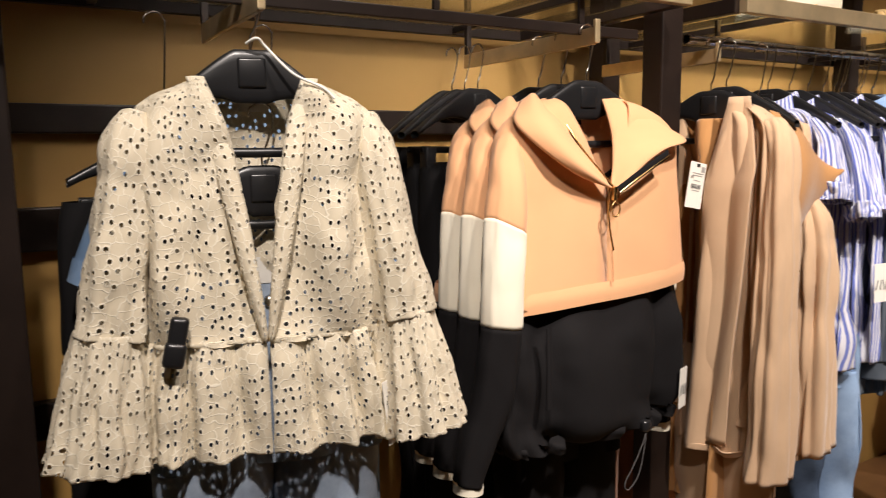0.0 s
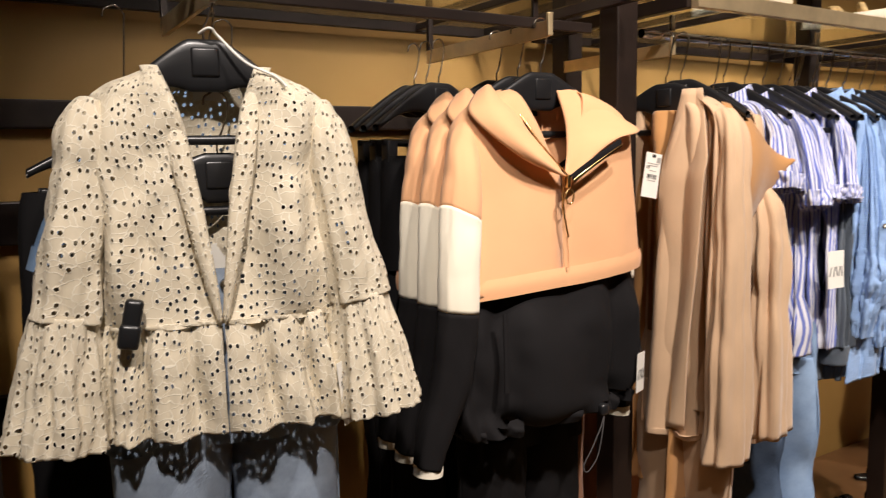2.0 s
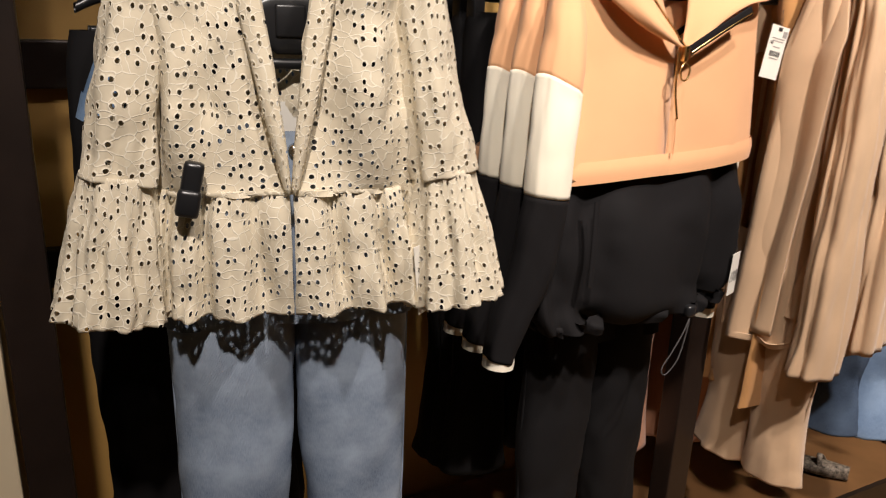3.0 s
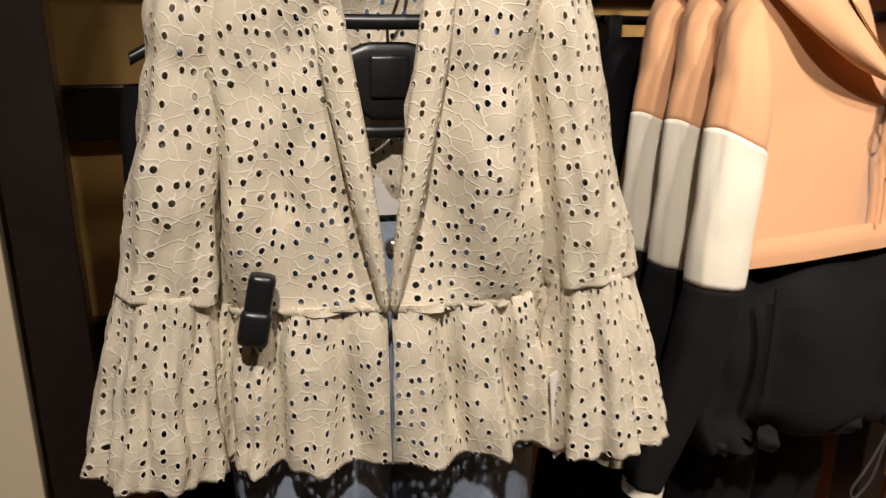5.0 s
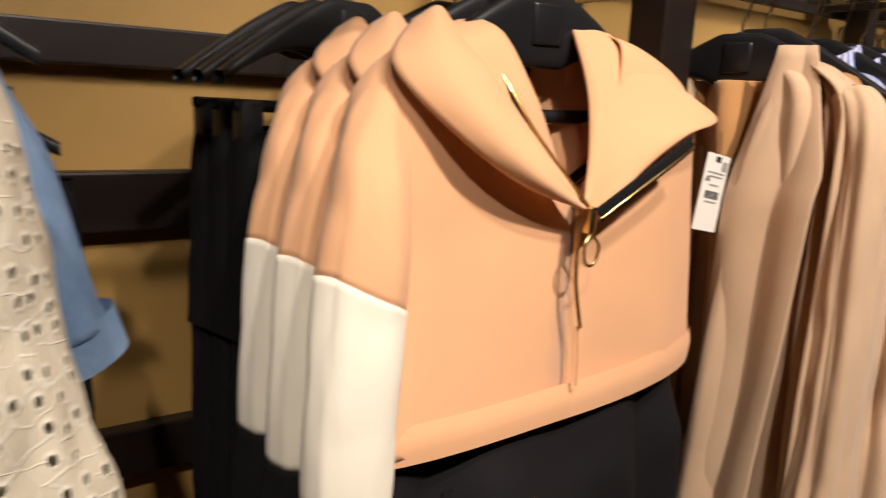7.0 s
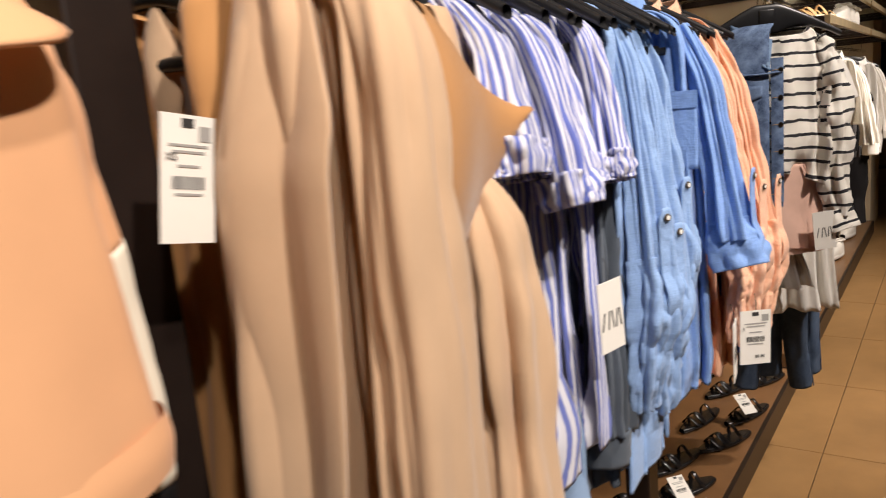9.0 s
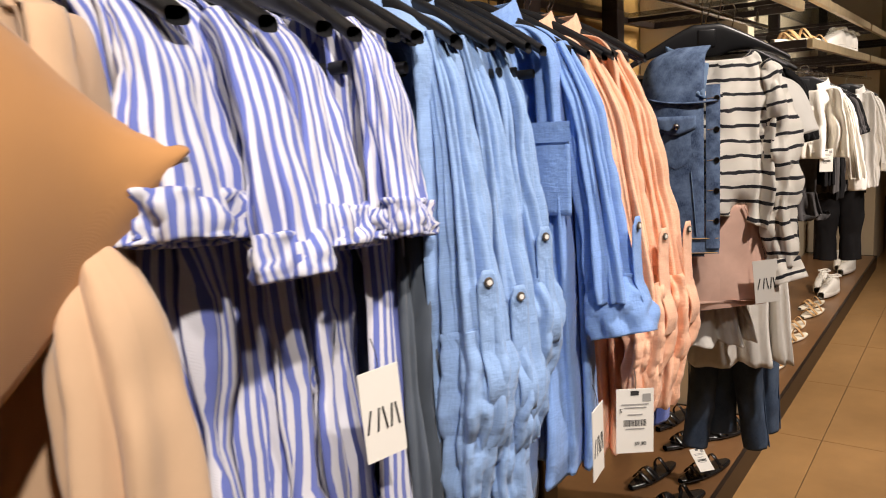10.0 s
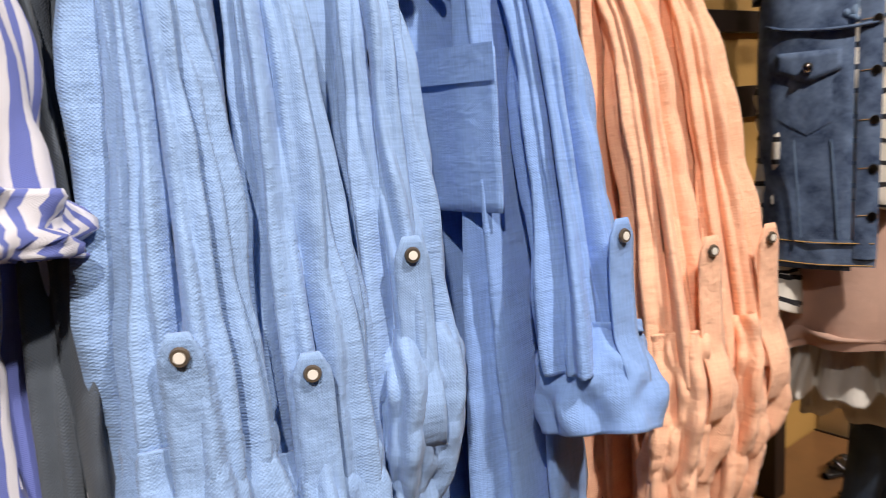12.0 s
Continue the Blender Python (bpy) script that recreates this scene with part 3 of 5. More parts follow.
def trousers(name, x, y, yaw, z_top, z_bot, mat, label, waist=0.17, leg=0.085, spread=0.10, foot=0.06, belt=None, depth=0.055, frayed=False, group=""):
    t = thing(name, x, y, 0, yaw, label, "trousers", group)
    zc = z_top - 0.25 * min(1.0, (z_top - z_bot) / 0.9)
    part("seat", torso([(z_top, waist, depth * 0.7, 0), (z_top - 0.06, waist + 0.008, depth * 0.85, 0), (zc, waist + 0.012, depth, 0)], None, 3, 0.05, 0.004, x, 48, 14), mat, t)
    for s in (-1, 1):
        path = [(s * (waist * 0.5), 0, zc + 0.04), (s * (waist * 0.53), 0, (zc * 2 + z_bot) / 3), (s * (waist * 0.5 + 0.3 * (spread - waist * 0.5)), 0.004, (zc + 2 * z_bot) / 3), (s * spread, 0.006, z_bot)]
        lg = part("leg", tube(path, [(waist * 0.5 + 0.004, depth), (leg, depth * 0.95), (leg * 0.85, depth * 0.85), (foot, foot * 0.8)], 28, 40, 3, 0.07, 0.006, s + x, freq=10), mat, t)
        thick(lg)
        part("side_seam", tube([(p[0] + s * (a + 0.001), p[1], p[2]) for p, a in zip(path, (waist * 0.5 + 0.004, leg, leg * 0.85, foot))], [(0.0022, 0.004)] * 2, 6, 24), mat, lg)
    if belt:
        part("waistband", torso([(z_top + 0.012, waist + 0.003, depth * 0.72, 0), (z_top - 0.03, waist + 0.005, depth * 0.78, 0)], None, 3, 0.02, 0.002, x, 48, 3), mat, t)
        part("fly_button", disc(0.009, 0.006, pose(0.0, -depth * 0.78 - 0.004, z_top - 0.012, 90)), BRASS if belt == "brass" else CHROME, t, "metal fly button")
        part("waist_label", box_bm(-0.035, depth * 0.45, z_top + 0.002, 0.035, depth * 0.45 + 0.002, z_top + 0.042), CARD, t, "white woven waist label", smooth=False)
    return t


cream_jacket(0.676, 1.222, -12)
hanger(0.676, 1.227, -12, 0.150, zc=1.580, drop=0.092, hook_top=1.688)
cord = thing("security_cord", 0.676, 1.212, 0, -12, "thin white security cord looped round the hanger neck", "cord")
part("loop", wire([(-0.01, 0.0, 1.606), (0.004, -0.012, 1.612), (0.016, -0.004, 1.602), (0.05, -0.02, 1.565), (0.09, -0.03, 1.545), (0.105, -0.034, 1.53)], 0.0022, 6, 30), CARD, cord)
trousers("jeans", 0.685, 1.238, -8, 1.258, 0.24, JEANS, "faded blue jeans hanging under the cream jacket", 0.165, 0.08, 0.15, 0.07, belt="steel")
hanger(0.69, 1.240, -8, 0.12, zc=1.418, drop=0.035, hook_top=1.525, clips=True, group="clip hangers")
for i in range(2):
    trousers("trousers", 0.60 + 0.2 * i, 1.52 + 0.05 * i, 4 - 10 * i, 1.38, 0.34, NAVY_C, "black trousers hanging behind the jeans", 0.16, 0.09, 0.10, 0.085, group="black trousers")
    hanger(0.60 + 0.2 * i, 1.52 + 0.05 * i, 4 - 10 * i, 0.15, zc=1.46, drop=0.05, hook_top=1.69, clips=True, group="clip hangers")
price_tag(0.832, 1.115, 1.128, 22, 0.1, 0.046, tilt=-8, size="XS", price="49.90")


# ---- colour-block hoodies ----
def hoodie(x, y, yaw, label, tie=True):
    t = thing("hoodie", x, y, 0, yaw, label, "hoodie", "colour-block hoodies")
    t.scale = (1.05, 1.0, 1.0)
    top = [(1.552, 0.085, 0.035, 0.02), (1.538, 0.13, 0.045, 0.012), (1.505, 0.186, 0.05, 0.004), (1.46, 0.210, 0.055, 0.0), (1.36, 0.218, 0.060, 0.0), (1.27, 0.228, 0.064, 0.0), (1.178, 0.238, 0.066, 0.0)]
    thick(part("yoke", torso(top, [(1.56, 0.082), (1.50, 0.06), (1.44, 0.032), (1.388, 0.002), (1.30, 0.0003), (1.16, 0.0001)], 4, 0.022, 0.002, x, 96, 44, skew=(0.0, 0.016), grow=1.0, freq=5), PEACH, t), 0.002)
    part("hem_band", torso([(1.208, 0.2400, 0.0715, 0.0), (1.19, 0.2435, 0.0745, 0.0), (1.170, 0.2415, 0.0725, 0.0)], None, 4, 0.0, 0.0, x, 96, 6, skew=(0.016, 0.016), grow=0.0, freq=5), PEACH, t)
    low = [(1.20, 0.220, 0.046, 0.0), (1.13, 0.224, 0.056, 0.0), (1.06, 0.226, 0.070, 0.0), (0.98, 0.224, 0.074, 0.0), (0.93, 0.215, 0.07, 0.0), (0.895, 0.198, 0.056, 0.0)]
    thick(part("lower_body", torso(low, None, 5, 0.10, 0.008, x + 1, 90, 36, skew=(0.014, 0.008), grow=0.6), BLACK_C, t), 0.002)
    part("hem_channel", torso([(0.918, 0.208, 0.063, 0.0), (0.905, 0.207, 0.064, 0.0), (0.89, 0.196, 0.056, 0.0)], None, 12, 0.08, 0.004, x + 2, 90, 6, skew=(0.008, 0.008), grow=0.0), BLACK_C, t)
    part("pocket_welt", tube([(-0.145, -0.076, 1.135), (-0.146, -0.08, 1.06), (-0.146, -0.08, 0.985)], [(0.006, 0.003)] * 2, 8, 12), BLACK_C, t)
    for s in (-1, 1):
        # one sleeve falls in front of the body, the other one behind it
        if s < 0:
            path = [(-0.170, 0.0, 1.486), (-0.198, -0.024, 1.44), (-0.216, -0.052, 1.38), (-0.226, -0.062, 1.30), (-0.232, -0.064, 1.22), (-0.236, -0.062, 1.12), (-0.246, -0.052, 1.02), (-0.270, -0.04, 0.93), (-0.286, -0.035, 0.862)]
        else:
            path = [(0.170, 0.0, 1.486), (0.196, 0.012, 1.44), (0.208, 0.026, 1.38), (0.216, 0.03, 1.30), (0.224, 0.03, 1.22), (0.222, 0.03, 1.12), (0.218, 0.03, 1.02), (0.215, 0.02, 0.93), (0.21, 0.01, 0.862)]
        rad = [(0.016, 0.020), (0.028, 0.027), (0.034, 0.028), (0.037, 0.026), (0.037, 0.026), (0.037, 0.028), (0.036, 0.030), (0.033, 0.030), (0.025, 0.026)]
        for nm, sp, sl, m_, lb, pf in (("sleeve_top", (0.0, 0.343), (0.0, 0.022), PEACH, "", 0.0), ("sleeve_panel", (0.340, 0.590), (0.022, 0.004), WHITE_P, "ivory sleeve panel", 0.0008), ("sleeve_end", (0.587, 1.0), (0.004, 0.0), BLACK_C, "", 0.0)):
            thick(part(nm, tube(path, rad, 56, 28, 2, 0.09, 0.004, x + s, grow=0.5, freq=8, span=sp, puff=pf, slant=sl if s < 0 else (-sl[0], -sl[1])), m_, t, lb))
        e = path[-1]
        part("cuff_band", tube([(e[0], e[1], 0.866), (e[0], e[1], 0.856), (e[0] - 0.001, e[1], 0.846)], [(0.0265, 0.0275)] * 2, 28, 4), WHITE_P, t, "white cuff band")
        if s < 0:
            inner = [(-0.105, 0.024, 1.556), (-0.090, -0.03, 1.512), (-0.066, -0.062, 1.455), (-0.010, -0.076, 1.390)]
            outer = [(-0.136, 0.030, 1.546), (-0.186, -0.02, 1.505), (-0.156, -0.062, 1.455), (-0.094, -0.080, 1.412), (-0.012, -0.080, 1.385)]
        else:
            inner = [(0.052, 0.034, 1.566), (0.030, -0.005, 1.545), (0.020, -0.045, 1.475), (0.002, -0.068, 1.415), (-0.010, -0.076, 1.390)]
            outer = [(0.064, 0.036, 1.566), (0.125, 0.004, 1.530), (0.194, -0.050, 1.478), (0.105, -0.086, 1.449), (0.035, -0.088, 1.412), (-0.006, -0.082, 1.385)]

        def flap(u, v, s=s, inner=inner, outer=outer):
            p, q = Vector(spline(inner, u)), Vector(spline(outer, u))
            w = p.lerp(q, v)
            swell = math.sin(math.pi * min(1.0, 0.2 + 0.8 * u))
            w.y -= (0.024 if s < 0 else 0.010) * math.sin(math.pi * v ** 1.4) * swell + 0.008 * v * swell - 0.005 * n3(u * 4 + s, v * 3, x)
            w.z += 0.008 * math.sin(math.pi * v) * (1 - u) + (0.006 * math.sin(9 * u + 2) * v if s > 0 else 0.0)
            return w

        thick(part("collar", surface(flap, 44, 18), PEACH, t), 0.004)
        edge, u0, u1 = (inner, 0.18, 0.99) if s < 0 else (outer, 0.58, 0.99)
        line = [Vector(spline(edge, u0 + (u1 - u0) * k / 8)) + Vector((0, -0.007 if s < 0 else -0.013, -0.002)) for k in range(9)]
        part("zip_tape", tube([tuple(p + Vector((0.002 * -s, 0, -0.003))) for p in line], [(0.0012, 0.003 if s < 0 else 0.008)] * 2, 8, 30, side=(0, 1, 0)), BLACK_C, t, "black zip tape")
        part("zip_teeth", tube([tuple(p + Vector((0, -0.0016, -0.006 if s > 0 else 0.0))) for p in line], [(0.0011, 0.0013)] * 2, 8, 30, side=(0, 1, 0)), BRASS, t, "metal zip teeth")
    part("zip", tube([(-0.010, -0.074, 1.388), (-0.014, -0.078, 1.345), (-0.013, -0.080, 1.31), (-0.004, -0.081, 1.268)], [(0.0022, 0.0018)] * 2, 8, 24), BRASS, t, "metal zip teeth")
    part("zip_seam", tube([(-0.004, -0.078, 1.268), (-0.002, -0.080, 1.24), (-0.002, -0.081, 1.208)], [(0.0014, 0.0016)] * 2, 6, 10), PEACH, t)
    pull = box_bm(-0.014, -0.092, 1.362, -0.006, -0.082, 1.388, 0.002)
    wire([(-0.010, -0.090, 1.362), (-0.001, -0.092, 1.352), (-0.003, -0.092, 1.337), (-0.010, -0.092, 1.332), (-0.017, -0.092, 1.337), (-0.019, -0.092, 1.352), (-0.010, -0.090, 1.362)], 0.0016, 6, 24, pull)
    part("zip_pull", pull, BRASS, t, "ring zip pull")
    part("neck_label", box_bm(-0.045, 0.044, 1.505, 0.02, 0.0455, 1.523), BLACK_PL, t, "black woven neck label", smooth=False)
    if tie:
        part("cord_stop", box_bm(0.078, -0.088, 0.893, 0.098, -0.070, 0.917, 0.006), BLACK_PL, t)
        part("drawcord", wire([(0.088, -0.083, 0.90), (0.075, -0.086, 0.87), (0.05, -0.088, 0.83), (0.03, -0.088, 0.80), (0.04, -0.088, 0.785), (0.065, -0.088, 0.81), (0.08, -0.086, 0.86), (0.088, -0.083, 0.90)], 0.0011, 6, 40), GREY_C, t, "looped drawcord")
    return t


for hy, hl in ((1.280, "peach, ivory and black half-zip hoodie on a hanger"), (1.360, "peach, ivory and black half-zip hoodie behind another"), (1.440, "peach, ivory and black half-zip hoodie at the back")):
    hoodie(1.345 + 0.05 * (hy - 1.28), hy, 0, hl, hy < 1.30)
    hanger(1.345 + 0.05 * (hy - 1.28), hy + 0.007, 0, 0.165, zc=1.568, drop=0.07, hook_top=1.69)
trousers("joggers", 1.36, 1.38, 4, 1.02, 0.22, NAVY_C, "black joggers hanging under the hoodies", 0.16, 0.085, 0.115, 0.06)
for i in range(3):
    hanger(1.30 - 0.01 * i, 1.60 + 0.04 * i, 12, 0.19, zc=1.575, drop=0.085, hook_top=1.69, clips=True, group="clip hangers")
    trousers("trousers", 1.30 - 0.01 * i, 1.60 + 0.04 * i, 12, 1.43, 0.42, NAVY_C, "black satin trousers clipped to a hanger", 0.165, 0.09, 0.1, 0.085, group="black trousers")
price_tag(1.565, 1.22, 1.0, 25, 0.085, 0.045, tilt=4, brand=True)


# denim jacket behind the cream one
def denim_back_jacket():
    t = thing("denim_jacket", 0.70, 1.40, 0, -6, "light denim jacket hanging behind the cream jacket", "jacket")
    t.scale = (0.86, 0.9, 1.0)
    part("body", torso([(1.54, 0.09, 0.04, 0), (1.50, 0.18, 0.05, 0), (1.40, 0.21, 0.06, 0), (1.0, 0.22, 0.065, 0)], None, 4, 0.06, 0.005, 4, 56, 24), DENIM_L, t)
    for s in (-1, 1):
        thick(part("sleeve", tube([(s * 0.18, 0, 1.49), (s * 0.20, 0, 1.42), (s * 0.225, -0.01, 1.34), (s * 0.25, -0.02, 1.272)], [(0.03, 0.04), (0.045, 0.055), (0.046, 0.055), (0.05, 0.055)], 28, 24, 2, 0.05, 0.006, s), DENIM_L, t))
        part("cuff", tube([(s * 0.246, -0.018, 1.285), (s * 0.258, -0.02, 1.25)], [(0.054, 0.058)] * 2, 28, 3), DENIM_L, t)


denim_back_jacket()
hanger(0.725, 1.42, -6, 0.19, zc=1.575, drop=0.08, hook_top=1.69)


# ---- long beige coats and the camel cape ----
def long_coat(x, y, yaw, label, z_hem=0.47, sleeve_end=0.80, open_=0.06, seed=0.0, half=0.165):
    t = thing("coat", x, y, 0, yaw, label, "coat", "beige coats")
    prof = [(1.55, 0.08, 0.03, 0.01), (1.535, 0.12, 0.034, 0.0), (1.50, half - 0.01, 0.038, 0.0), (1.42, half, 0.042, 0.0), (1.1, half + 0.005, 0.048, 0.0), (0.8, half + 0.015, 0.052, 0.0), (z_hem, half + 0.02, 0.056, 0.0)]
    gap = [(1.56, 0.078), (1.4, open_), (1.0, open_ * 0.7), (z_hem, open_ * 0.5)]
    thick(part("body", torso(prof, gap, 5, 0.15, 0.008, seed, 110, 54, grow=0.4, freq=4), BEIGE, t), 0.0025)
    path = [(half - 0.022, 0.004, 1.508), (half + 0.012, 0.0, 1.44), (half + 0.026, -0.006, 1.2), (half + 0.032, -0.010, 1.0), (half + 0.034, -0.012, sleeve_end)]
    thick(part("sleeve", tube(path, [(0.022, 0.026), (0.028, 0.034), (0.028, 0.044), (0.029, 0.052), (0.030, 0.058)], 96, 60, 3, 0.17, 0.007, seed + 1, grow=0.2, freq=6), BEIGE, t), 0.0025)

    def lapel(u, v):
        # the turned-back front falls from the collar to the hem in soft pleats
        z = 1.565 - (1.557 - z_hem) * v
        b = 0.040 + 0.075 * min(1.0, v * 5) - 0.02 * v
        g = float(np.interp(-z, [-r[0] for r in gap], [r[1] for r in gap]))
        return g - 0.012 + b * u, -0.034 - 0.024 * min(1.0, v * 4) - 0.012 * v - 0.014 * min(1.0, 0.3 + 3 * v) * abs(math.sin(math.pi * (1.5 * u + 0.3 * v + 0.2 * n3(v * 2, seed, 0) + 0.1 * seed))) + 0.02 * u + 0.006 * n3(v * 4, u * 1.5, seed), z

    thick(part("lapel", surface(lapel, 34, 48), BEIGE, t), 0.003)
    return t


def sleeveless_top(x, y, yaw):
    t = thing("top", x, y, 0, yaw, "camel sleeveless top under the coat, scoop neck with a dark label", "top")
    part("body", torso([(1.535, 0.075, 0.02, 0.006), (1.525, 0.10, 0.024, 0.0), (1.50, 0.118, 0.027, 0.0), (1.40, 0.125, 0.03, 0.0), (1.2, 0.13, 0.032, 0.0), (0.9, 0.135, 0.034, 0.0), (0.62, 0.14, 0.035, 0.0)], None, 6, 0.2, 0.006, 7, 84, 44, neck=0.06, grow=0.5), CAMEL, t)
    part("neck_label", box_bm(-0.03, 0.02, 1.475, 0.03, 0.022, 1.50), BLACK_PL, t, "black woven neck label", smooth=False)


sleeveless_top(1.772, 1.350, -90)
hanger(1.755, 1.335, -84, 0.165, zc=1.565, drop=0.06, hook_top=1.70)
long_coat(1.768, 1.325, -95, "beige suede jacket hanging open over a camel top", 0.79, 0.745, 0.055, 0.5)
hanger(1.800, 1.33, -80, 0.165, zc=1.575, drop=0.07, hook_top=1.70)
trousers("trousers", 1.775, 1.28, -85, 1.0, 0.45, BEIGE, "wide beige suede trousers hanging under the jacket", 0.11, 0.07, 0.07, 0.07)
price_tag(1.678, 1.295, 1.425, 0, 0.1, 0.05, tilt=10, size="XS", price="")
trousers("trousers", 1.66, 1.52, 5, 1.35, 0.42, ROSE, "rose-brown wide trousers on a clip hanger", 0.15, 0.09, 0.09, 0.09)
trousers("trousers", 2.0, 1.60, -20, 1.3, 0.30, ROSE, "rose-brown wide trousers beside the coats", 0.14, 0.09, 0.09, 0.095)


def cape_top(x, y, yaw):
    t = thing("cape", x, y, 0, yaw, "camel and beige wide-sleeved cape top on a hanger", "cape")
    part("body", torso([(1.53, 0.07, 0.03, 0.0), (1.515, 0.11, 0.034, 0.0), (1.46, 0.14, 0.036, 0.0), (1.1, 0.16, 0.042, 0.0), (0.74, 0.17, 0.05, 0.0)], None, 5, 0.18, 0.006, 3, 64, 34), BEIGE, t)

    def wing(u, v):
        # a flat shoulder fall that runs out to a drooping tip, cut away in a curve below
        z0 = 1.535 - 0.035 * u - 0.09 * u * u
        z1 = 1.235 + 0.165 * u ** 1.6
        near = 0.15 + 0.045 * math.sin(math.pi * min(1.0, 0.25 + 0.6 * v)) - 0.05 * (1 - v) ** 3 + 0.012 * math.sin(5 * u + 2 * v)
        return near, -0.150 + 0.200 * u, z0 + (z1 - z0) * v

    thick(part("wing_sleeve", surface(wing, 36, 30), CAMEL, t, "camel wing sleeve"), 0.003)
    thick(part("under_sleeve", tube([(0.150, -0.02, 1.345), (0.166, -0.015, 1.27), (0.180, -0.01, 1.1), (0.185, -0.006, 0.755)], [(0.012, 0.016), (0.026, 0.036), (0.030, 0.05), (0.032, 0.058)], 72, 44, 3, 0.26, 0.009, 2.2, grow=0.2, freq=6), BEIGE, t))


cape_top(1.935, 1.345, -88)
hanger(1.935, 1.345, -88, 0.12, zc=1.555, drop=0.06, hook_top=1.70)


# ---- shirts hung sideways on the rail ----
def cuff_roll(parent, path, r, mat, seed, name="rolled_cuff"):
    a, b = Vector(path[0]), Vector(path[1])
    return thick(part(name, tube([tuple(a), tuple(a.lerp(b, 0.5)), tuple(b)], [(r * 0.92, r * 0.86), (r * 1.12, r * 1.04), (r, r * 0.94)], 48, 18, 3, 0.10, 0.009, seed, grow=0.0, freq=14), mat, parent), 0.0035)


